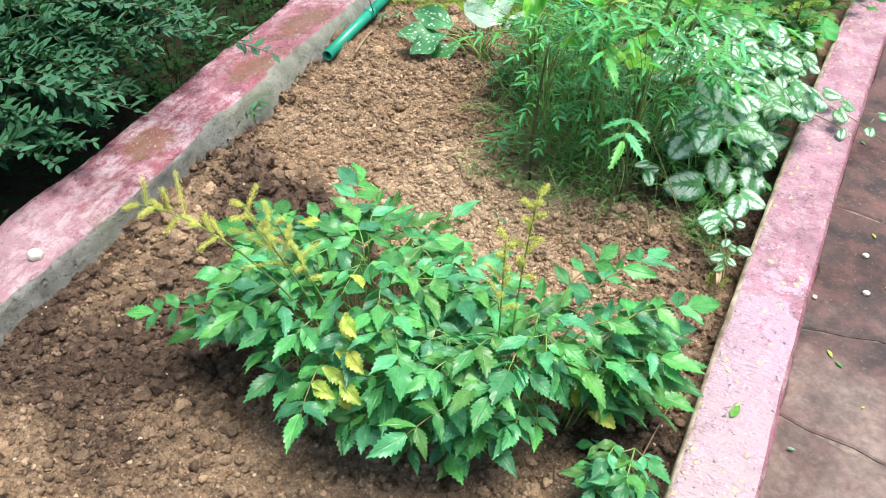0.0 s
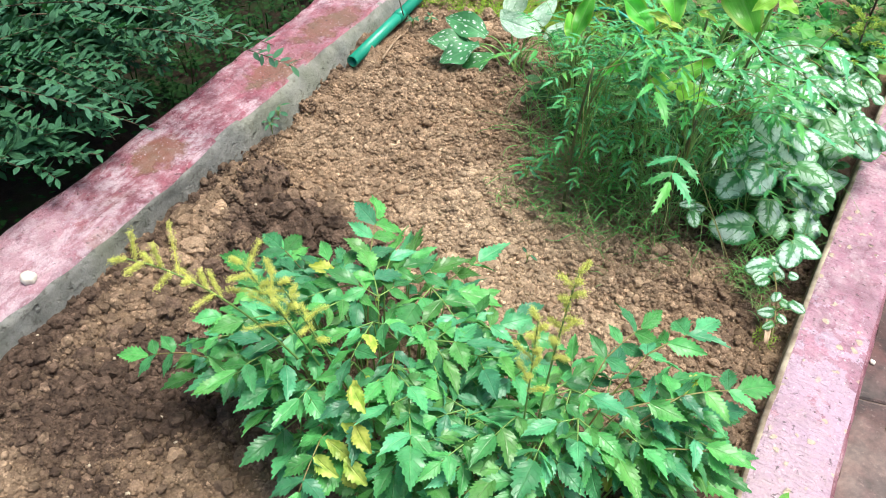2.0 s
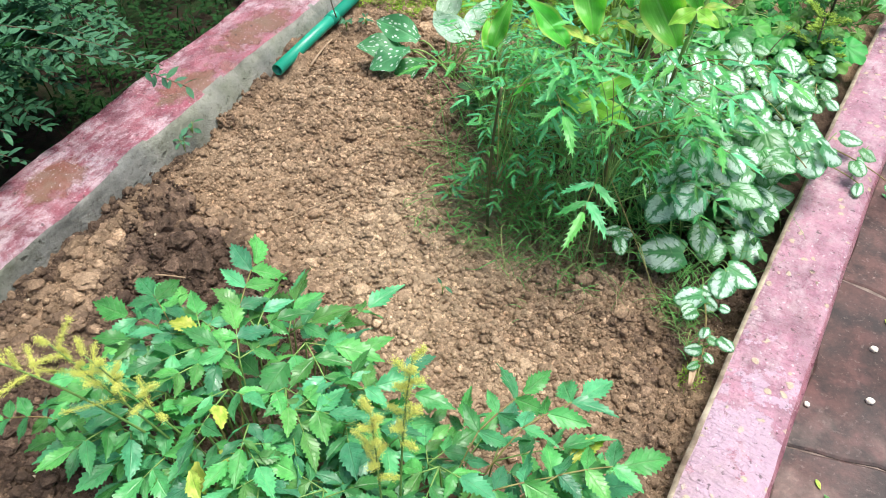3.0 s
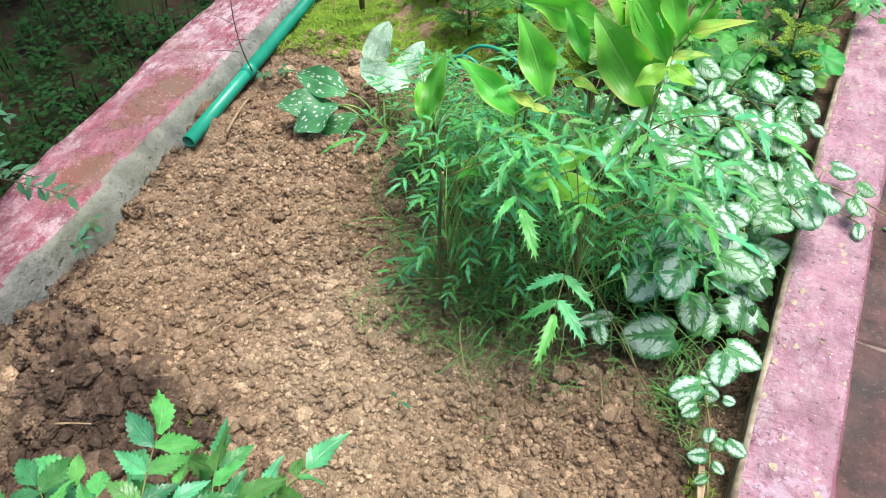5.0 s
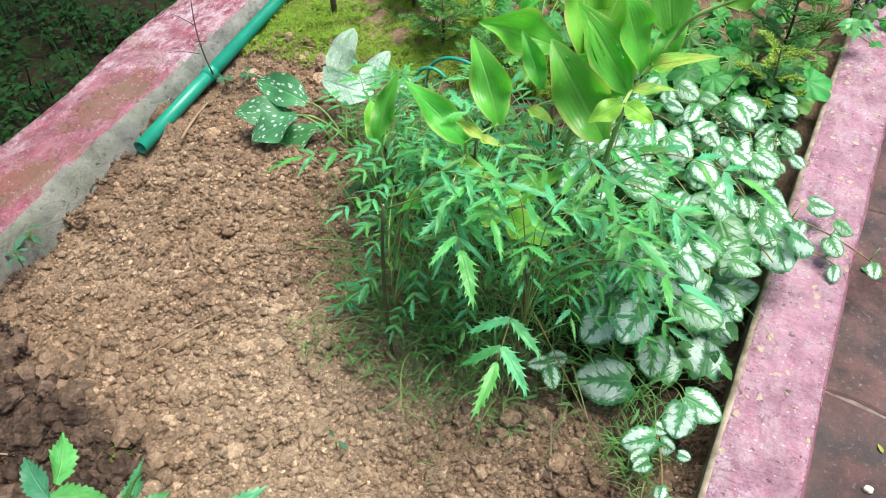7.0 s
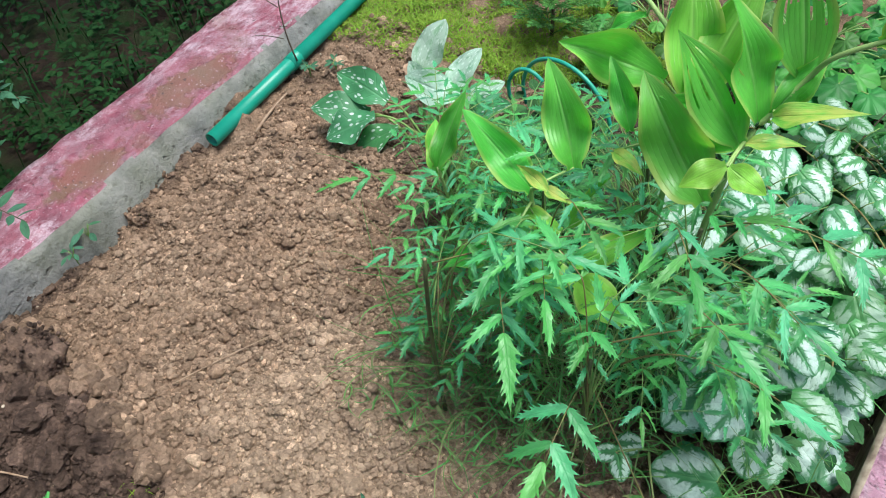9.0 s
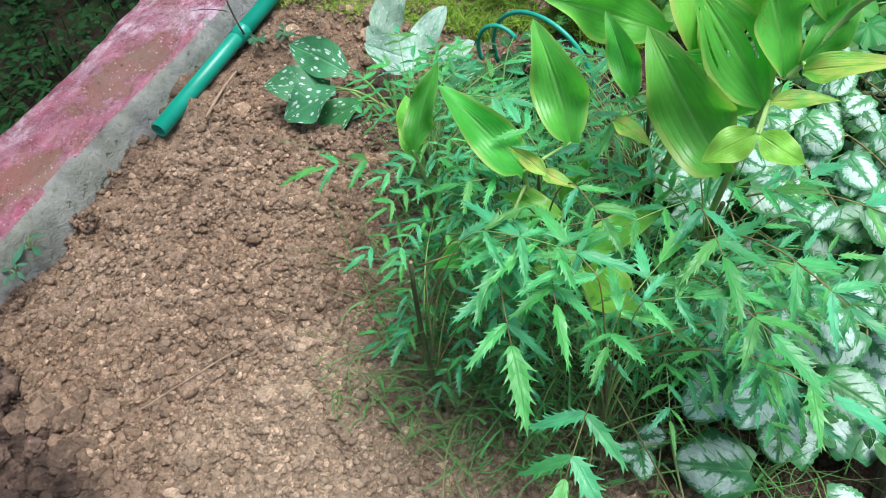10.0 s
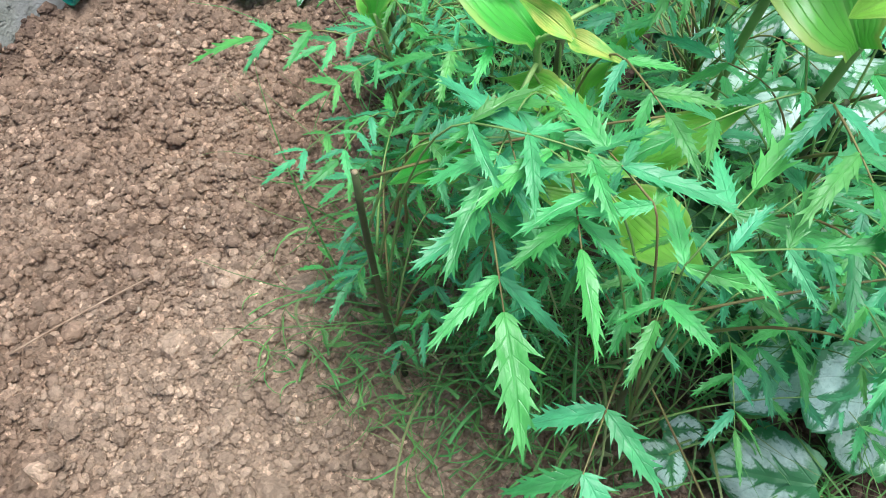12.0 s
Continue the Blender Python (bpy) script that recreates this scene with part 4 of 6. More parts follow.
def astilbe(at, fronds, rx, ry, h, size, label, turn=0.0, extra=(), plumes=(), sick_at=(), filler=()):
    thing = root("astilbe_plant", at, label, "plant", "astilbes in the bed")
    o = Vector(at)

    def within(tip):
        """Keeps a tip behind the bare strip of soil in front and beside the clumps."""
        x, y = tip.x + o.x, tip.y + o.y
        if fronds > 10:
            y = max(y, 0.550 + 1.3 * max(0, x + 0.24) + 0.25 * max(0, -0.47 - x) + R.uniform(0, 0.04))
            x = min(x, -0.11 + R.uniform(-0.02, 0.02))
        return Vector((x - o.x, y - o.y, tip.z))

    for k in range(fronds):
        f = (k + 0.5) / fronds
        r = math.sqrt(f) * 0.86
        a = k * 2.399 + turn
        tip = Vector((rx * r * math.cos(a), ry * r * math.sin(a), h * (1 - 0.62 * r * r) * R.uniform(0.86, 1.08)))
        if k % 4 == 3:
            tip = Vector((tip.x * 1.02, tip.y * 1.02, tip.z * 0.55))
        tip = within(tip)
        behind = tip.y + o.y > 0.725 and fronds > 10
        if behind and k % 3 == 1:
            continue
        start = Vector((tip.x * 0.72, tip.y * 0.72 + 0.03, 0.0))
        compound(thing, start, tip, size * R.uniform(0.85, 1.15) * (1.22 if behind else 1.0), ASTILBE_LEAVES, GREENSTALK, 2 if k % 3 else 3, k % 2 == 0, ASTILBE_SICK)
    for k in range(fronds // 3):
        a = k * 2.399 + turn + 1.0
        r = R.uniform(0.55, 0.95)
        tip = Vector((rx * r * math.cos(a), ry * r * math.sin(a) - 0.01, h * R.uniform(0.30, 0.62)))
        tip = within(tip)
        compound(thing, (tip.x * 0.7, tip.y * 0.7 + 0.02, 0), tip, size * R.uniform(0.8, 1.05), ASTILBE_LEAVES, GREENSTALK, 2, k % 2 == 0, ASTILBE_SICK)
    for tip in filler:
        t = Vector(tip) - o
        compound(thing, (t.x * 0.8, t.y * 0.8, 0), t, size * R.uniform(0.9, 1.1), ASTILBE_LEAVES, GREENSTALK, 2, True, ASTILBE_SICK)
    for tip, sz in extra:
        compound(thing, (0, 0, 0), Vector(tip) - o, sz, ASTILBE_LEAVES, REDSTALK, 3, False, ASTILBE_SICK)
    for at2, way in sick_at:
        for k in range(2):
            part("leaflet", ASTILBE_SICK[k], thing, aim(Vector(at2) - o + jitter((0, 0, 0), 0.012), jitter(way, 0.5), (0.1, -0.6, 0.75), 0.037), "yellowed leaflet with green veins")
    for pts, reach, n in plumes:
        plume(thing, [Vector(p) - o for p in pts], reach, n)
    return thing


astilbe((-0.47, 0.655, -0.01), 64, 0.25, 0.23, 0.235, 0.0405, "bushy astilbe with toothed green leaflets and yellow-green flower plumes",
        0.3, [((-0.68, 0.57, 0.13), 0.04), ((-0.525, 0.765, 0.22), 0.052), ((-0.60, 0.72, 0.185), 0.050), ((-0.44, 0.53, 0.17), 0.044)],
        [([(-0.47, 0.63, 0.05), (-0.53, 0.55, 0.36), (-0.625, 0.49, 0.395)], 0.06, 12),
         ([(-0.46, 0.63, 0.05), (-0.49, 0.58, 0.26), (-0.53, 0.55, 0.385)], 0.055, 12),
         ([(-0.46, 0.64, 0.05), (-0.47, 0.60, 0.22), (-0.50, 0.56, 0.375)], 0.05, 10)],
        [((-0.415, 0.565, 0.245), (0.5, -0.5, -0.1)), ((-0.405, 0.53, 0.205), (0.5, -0.3, 0.1)), ((-0.425, 0.515, 0.185), (0.2, -0.3, -0.4)), ((-0.40, 0.515, 0.18), (0.6, -0.3, -0.3))],
        [(-0.36, 0.74, 0.19), (-0.33, 0.70, 0.20), (-0.38, 0.68, 0.22), (-0.50, 0.76, 0.20), (-0.55, 0.72, 0.20), (-0.30, 0.62, 0.20), (-0.34, 0.56, 0.19),
         (-0.42, 0.78, 0.17), (-0.58, 0.66, 0.18), (-0.52, 0.62, 0.21), (-0.47, 0.70, 0.23), (-0.40, 0.62, 0.22)])
astilbe((-0.22, 0.635, -0.01), 52, 0.19, 0.18, 0.235, 0.0405, "bushy astilbe with toothed green leaflets beside the pink kerb",
        1.1, [((-0.10, 0.74, 0.23), 0.046), ((-0.12, 0.72, 0.20), 0.046), ((-0.26, 0.55, 0.18), 0.046), ((-0.15, 0.76, 0.25), 0.050), ((-0.19, 0.74, 0.24), 0.046), ((-0.15, 0.70, 0.22), 0.048), ((-0.10, 0.70, 0.18), 0.046)],
        [([(-0.23, 0.64, 0.05), (-0.23, 0.65, 0.30), (-0.218, 0.668, 0.425)], 0.026, 12),
         ([(-0.24, 0.63, 0.05), (-0.24, 0.635, 0.25), (-0.238, 0.63, 0.385)], 0.028, 10)],
        [((-0.115, 0.675, 0.10), (0.6, -0.4, -0.1))])
astilbe((-0.060, 0.640, -0.005), 7, 0.04, 0.045, 0.10, 0.034, "small young astilbe shoot in damp soil", 0.6)


# ---- jagged perennial ----
def jagged_plant():
    at = Vector((-0.33, 1.33, -0.02))
    thing = root("jagged_leaf_perennial", at, "feathery perennial with jagged narrow green leaflets on reddish stalks", "plant")
    stems = [((-0.425, 1.235), (-0.406, 1.222), 0.30, True), ((-0.245, 1.245), (-0.235, 1.225), 0.26, False), ((-0.36, 1.36), (-0.34, 1.33), 0.34, False),
             ((-0.22, 1.40), (-0.20, 1.36), 0.32, False), ((-0.48, 1.40), (-0.50, 1.38), 0.27, False), ((-0.30, 1.50), (-0.30, 1.48), 0.30, False)]
    tops = []
    for (x, y), (x2, y2), z, cut in stems:
        s = Shape()
        s.tube(bezier(Vector((x, y, -0.01)) - at, Vector((x - 0.006, y, z * 0.5)) - at, Vector((x2, y2, z)) - at, 8), 0.0027, 0.0021, 8)
        stem = part("stem", s.mesh("stem", [OLIVESTEM]), thing, label="upright olive brown woody stem")
        if cut:
            c = Shape()
            c.tube([Vector((x2, y2, z - 0.002)) - at, Vector((x2, y2, z + 0.0008)) - at], 0.0018, 0.0016, 8)
            part("cut_end", c.mesh("cut_end", [CUTWOOD]), stem)
        tops.append(Vector((x2, y2, z)))
    tips = [(-0.232, 1.185, 0.325, 0.058), (-0.285, 1.195, 0.355, 0.055), (-0.325, 1.165, 0.350, 0.050), (-0.315, 1.235, 0.365, 0.050), (-0.225, 1.330, 0.340, 0.052),
            (-0.205, 1.290, 0.315, 0.055), (-0.555, 1.325, 0.265, 0.042), (-0.455, 1.270, 0.255, 0.036), (-0.405, 1.215, 0.320, 0.030), (-0.38, 1.30, 0.33, 0.046),
            (-0.15, 1.30, 0.28, 0.055), (-0.16, 1.42, 0.30, 0.055), (-0.12, 1.36, 0.26, 0.05), (-0.26, 1.42, 0.34, 0.052), (-0.42, 1.40, 0.32, 0.046),
            (-0.50, 1.44, 0.30, 0.045), (-0.56, 1.46, 0.24, 0.045), (-0.35, 1.46, 0.34, 0.05), (-0.44, 1.52, 0.28, 0.046), (-0.30, 1.27, 0.30, 0.05),
            (-0.60, 1.50, 0.19, 0.042), (-0.53, 1.54, 0.22, 0.042),
            (-0.30, 1.36, 0.24, 0.05), (-0.24, 1.50, 0.28, 0.05), (-0.40, 1.58, 0.24, 0.045)]
    for k in range(46):
        a, q = k * 2.4, math.sqrt((k + 0.5) / 46)
        tips.append((-0.33 + 0.25 * q * math.cos(a), 1.41 + 0.22 * q * math.sin(a), 0.33 * (1 - 0.45 * q * q) * R.uniform(0.7, 1.05), R.uniform(0.034, 0.046)))
    for k in range(44):
        a, q = k * 2.4 + 0.7, math.sqrt((k + 0.5) / 44)
        tips.append((-0.45 + 0.17 * q * math.cos(a), 1.43 + 0.19 * q * math.sin(a), 0.31 * (1 - 0.4 * q * q) * R.uniform(0.75, 1.1), 0.034))
    for k in range(24):
        a, q = k * 2.4 + 1.9, math.sqrt((k + 0.5) / 24)
        tips.append((-0.34 + 0.21 * q * math.cos(a), 1.35 + 0.13 * q * math.sin(a), R.uniform(0.05, 0.23), R.uniform(0.024, 0.036)))
    for k in range(8):
        a, q = k * 2.4 + 0.3, math.sqrt((k + 0.5) / 8)
        tips.append((-0.23 + 0.16 * q * math.cos(a), 1.35 + 0.14 * q * math.sin(a), R.uniform(0.27, 0.37), R.uniform(0.036, 0.046)))
    for k in range(12):
        a, q = k * 2.4 + 0.5, math.sqrt((k + 0.5) / 12)
        tips.append((-0.37 + 0.09 * q * math.cos(a), 1.30 + 0.07 * q * math.sin(a), R.uniform(0.07, 0.27), R.uniform(0.026, 0.036)))
    for k in range(4):
        a, q = k * 2.4 + 0.9, math.sqrt((k + 0.5) / 4)
        tips.append((-0.31 + 0.15 * q * math.cos(a), 1.26 + 0.08 * q * math.sin(a), R.uniform(0.29, 0.37), R.uniform(0.038, 0.050)))
    for k in range(18):
        a, q = k * 2.4 + 0.3, math.sqrt((k + 0.5) / 18)
        tips.append((-0.56 + 0.12 * q * math.cos(a), 1.52 + 0.09 * q * math.sin(a), R.uniform(0.12, 0.24), R.uniform(0.030, 0.042)))
    for x, y, z, size in tips:
        if y < 1.27 and z < 0.27:
            continue
        y = max(y, 1.235)
        if y < 1.42:
            x = max(x, (-0.35 if y < 1.28 else -0.45) + R.uniform(-0.015, 0.03))
        tip = Vector((x, y, z))
        near = min(tops, key=lambda p: (p.xy - tip.xy).length + R.uniform(0, 0.08))
        start = Vector((near.x, near.y, min(near.z, z) * R.uniform(0.55, 0.9)))
        tip = start.lerp(tip, 0.75)
        tip.z = z
        compound(thing, start - at, tip - at, size * (0.88 if y < 1.30 and x > -0.36 else 0.74), JAGGED_LEAVES, REDSTALK if R.random() < 0.2 else GREENSTALK, R.choice((2, 2, 3)), False, lift=0.8, radius=0.0008, droop=0.02, spread=56, sway=0.3)
    for k in range(56):
        tip = Vector((R.uniform(-0.53, -0.37), R.uniform(1.25, 1.50), R.uniform(0.07, 0.29)))
        if tip.x < -0.47 and tip.y < 1.33:
            continue
        start = Vector((tip.x * 0.6 - 0.172, tip.y * 0.6 + 0.56, tip.z * 0.5))
        compound(thing, start - at, tip - at, R.uniform(0.019, 0.030), JAGGED_LEAVES, GREENSTALK, 3, False, lift=0.8, radius=0.0006, droop=0.05, spread=50, sway=0.35)
    for k in range(44):
        tip = Vector((R.uniform(-0.31, -0.12), R.uniform(1.265, 1.42), R.uniform(0.12, 0.31)))
        start = Vector((tip.x * 0.6 - 0.10, tip.y * 0.6 + 0.55, tip.z * 0.5))
        compound(thing, start - at, tip - at, R.uniform(0.022, 0.034), JAGGED_LEAVES, GREENSTALK, 3, False, lift=0.8, radius=0.0006, droop=0.05, spread=52, sway=0.4)
    for (x, y, z), tip, size in (((-0.50, 1.40, 0.16), (-0.560, 1.365, 0.215), 0.048), ((-0.25, 1.25, 0.17), (-0.245, 1.205, 0.200), 0.060), ((-0.36, 1.27, 0.25), (-0.322, 1.218, 0.322), 0.053),
                                 ((-0.41, 1.25, 0.22), (-0.375, 1.255, 0.310), 0.040), ((-0.38, 1.31, 0.24), (-0.345, 1.270, 0.335), 0.044), ((-0.42, 1.27, 0.18), (-0.405, 1.275, 0.275), 0.036),
                                 ((-0.33, 1.30, 0.26), (-0.295, 1.245, 0.345), 0.046), ((-0.34, 1.33, 0.22), (-0.335, 1.262, 0.270), 0.042), ((-0.23, 1.30, 0.26), (-0.175, 1.275, 0.330), 0.048),
                                 ((-0.21, 1.35, 0.28), (-0.135, 1.315, 0.335), 0.048), ((-0.22, 1.33, 0.30), (-0.205, 1.310, 0.365), 0.046), ((-0.22, 1.26, 0.22), (-0.130, 1.255, 0.290), 0.050),
                                 ((-0.20, 1.38, 0.30), (-0.105, 1.375, 0.345), 0.048)):
        compound(thing, Vector((x, y, z)) - at, Vector(tip) - at, size, JAGGED_LEAVES, REDSTALK, 2, False, lift=0.8, radius=0.0009, droop=0.04, spread=56, sway=0.25)
    for x, y, z, x2, y2, z2 in ((-0.40, 1.225, 0.295, -0.27, 1.30, 0.335), (-0.24, 1.23, 0.27, -0.13, 1.30, 0.30), (-0.105, 1.185, 0.02, -0.27, 1.25, 0.24)):
        s = Shape()
        s.tube(bezier(Vector((x, y, z)) - at, Vector(((x + x2) / 2, (y + y2) / 2, (z + z2) / 2 + 0.012)) - at, Vector((x2, y2, z2)) - at, 8), 0.0009, 0.0006, 6)
        part("side_stalk", s.mesh("side_stalk", [REDSTALK]), thing)


jagged_plant()


# ---- thin trailing blades ----
def blade(s, start, way, length, width, droop, segs=6, twirl=0.25):
    side = Vector(way).cross(UP)
    side = side.normalized() * width if side.length > 1e-3 else Vector((width, 0, 0))
    p, d = Vector(start), Vector(way).normalized()
    verts, uvs, faces = [], [], []
    curl = R.uniform(-twirl, twirl)
    for i in range(segs + 1):
        t = i / segs
        w = side * (1 - t) ** 0.6
        verts += [p - w, p + UP * width * 0.5, p + w]
        uvs += [(0, t), (0.5, t), (1, t)]
        p = p + d * (length / segs)
        d = (d - UP * droop / segs + d.cross(UP) * curl / segs * 2).normalized()
        if p.z < 0.004:
            p.z = 0.004
            d.z = max(d.z, 0.02)
    for i in range(segs):
        a = i * 3
        faces += [(a, a + 1, a + 4, a + 3), (a + 1, a + 2, a + 5, a + 4)]
    s.add(verts, faces, uvs)


def thin_grass():
    s = Shape()
    clumps = [(-0.30, 1.42, 0.16, 0.10, 150, 0.24), (-0.40, 1.33, 0.10, 0.06, 90, 0.20), (-0.28, 1.30, 0.13, 0.05, 110, 0.20), (-0.46, 1.46, 0.09, 0.09, 90, 0.12),
              (-0.48, 1.52, 0.10, 0.10, 140, 0.16), (-0.08, 1.34, 0.05, 0.05, 30, 0.08), (-0.50, 1.62, 0.12, 0.08, 140, 0.15)]
    for x, y, rx, ry, n, tall in clumps:
        for _ in range(n):
            a = R.uniform(0, 6.283)
            px, py = x + R.gauss(0, 0.6) * rx, y + R.gauss(0, 0.6) * ry
            lean = R.uniform(0.25, 1.1)
            way = (math.cos(a) * lean, math.sin(a) * lean - 0.1, R.uniform(0.5, 1.8))
            blade(s, (px, py, R.uniform(0.0, 0.05)), way, tall * R.uniform(0.5, 1.2), R.choice((0.0007, 0.0009, 0.0011, 0.0015)), R.uniform(0.4, 3.0), 8, 1.2)
    # a low tangle of curly threads that thins out towards the open soil
    for _ in range(480):
        q = R.random()
        px, py = -0.33 + R.gauss(0, 0.085), 1.19 + 0.17 * q + R.gauss(0, 0.02)
        if noise.noise((px * 18, py * 18, 3.0)) < 0.10 - 0.7 * q:
            continue
        a = R.uniform(0, 6.283)
        high = 0.004 + 0.14 * q * R.random()
        blade(s, (px, py, high), (math.cos(a), math.sin(a), R.uniform(-0.2, 0.9)), R.uniform(0.03, 0.11), R.choice((0.0007, 0.0009, 0.0012, 0.0016)), R.uniform(0.3, 2.6), 9, 2.0)
    for _ in range(120):
        px, py = R.gauss(-0.41, 0.07), 1.17 + abs(R.gauss(0, 0.055))
        a = R.uniform(0, 6.283)
        blade(s, (px, py, 0.012), (math.cos(a), math.sin(a), R.uniform(0.1, 0.5)), R.uniform(0.03, 0.08), R.uniform(0.0005, 0.0010), R.uniform(0.6, 1.8), 8, 2.0)
    small = [jagged_shape(0.30, 4, 90 + k) for k in range(4)]
    for _ in range(80):
        q = R.random()
        px, py = -0.34 + R.gauss(0, 0.085), 1.20 + 0.15 * q
        a = R.uniform(0, 6.283)
        m = aim((px, py, 0.008 + 0.12 * q * R.random()), (math.cos(a), math.sin(a), R.uniform(-0.2, 0.5)), UP + jitter((0, 0, 0), 0.6), R.uniform(0.014, 0.030))
        s.copy_in(R.choice(small), m)
    tagged(new("thin_grass", s.mesh("thin_grass", [GRASS])), "tangle of thin green thread-like blades on soil", "grass", kind="stuff")


thin_grass()


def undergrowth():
    """Low leaves beneath the taller plants, their colour darkened to deepen the shade there."""
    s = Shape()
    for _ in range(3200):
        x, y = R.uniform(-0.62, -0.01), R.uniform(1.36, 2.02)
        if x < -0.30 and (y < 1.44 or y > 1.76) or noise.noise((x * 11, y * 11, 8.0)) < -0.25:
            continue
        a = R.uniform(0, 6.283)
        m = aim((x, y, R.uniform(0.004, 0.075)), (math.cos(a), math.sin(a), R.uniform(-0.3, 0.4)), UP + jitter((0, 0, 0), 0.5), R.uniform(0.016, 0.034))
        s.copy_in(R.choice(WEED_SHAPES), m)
    tagged(new("undergrowth", s.mesh("undergrowth", [SHADE])), "low leaves under taller plants, green darkened for shade", "undergrowth", kind="stuff")


undergrowth()


# ---- variegated dead-nettle ----
def nettle_trail(thing, o, pts, leaves_n, size, lift, first=0.0):
    pts = [Vector(p) - o for p in pts]
    path = bezier(*pts, 16)
    s = Shape()
    s.tube(path, 0.0016, 0.0010, 6)
    stem = part("trailing_stem", s.mesh("trailing_stem", [REDSTALK]), thing)
    for k in range(leaves_n):
        t = first + (1 - first) * (k + 0.6) / leaves_n
        at = path[min(15, int(t * 15))]
        axis = (path[min(15, int(t * 15) + 1)] - path[max(0, int(t * 15) - 1)]).normalized()
        turned = R.uniform(-0.5, 0.5)
        for sgn in (-1, 1):
            out = axis.cross(UP).normalized() * sgn
            out = (out * math.cos(turned) + axis * (0.35 + math.sin(turned) * 0.5) + UP * R.uniform(0.2, 0.7)).normalized()
            petiole = R.uniform(0.4, 0.8) * size * lift
            foot = at + out * petiole + UP * petiole * 0.4
            p = Shape()
            p.tube([at, at.lerp(foot, 0.5) + UP * 0.003, foot], 0.0009, 0.0007, 5)
            stalk = part("leaf_stalk", p.mesh("leaf_stalk", [GREENSTALK]), stem)
            a = R.uniform(-1.0, 1.0)
            way = Vector((out.x * math.cos(a) - out.y * math.sin(a) + 0.15, out.x * math.sin(a) + out.y * math.cos(a) - 0.55, R.uniform(-0.55, 0.1)))
            part("leaf", R.choice(LAMIUM_LEAVES), stem, aim(foot + jitter((0, 0, 0), 0.012), way, (UP + jitter((0, -0.35, 0), 0.42)), size * R.uniform(0.7, 1.2), R.uniform(0.9, 1.1)))


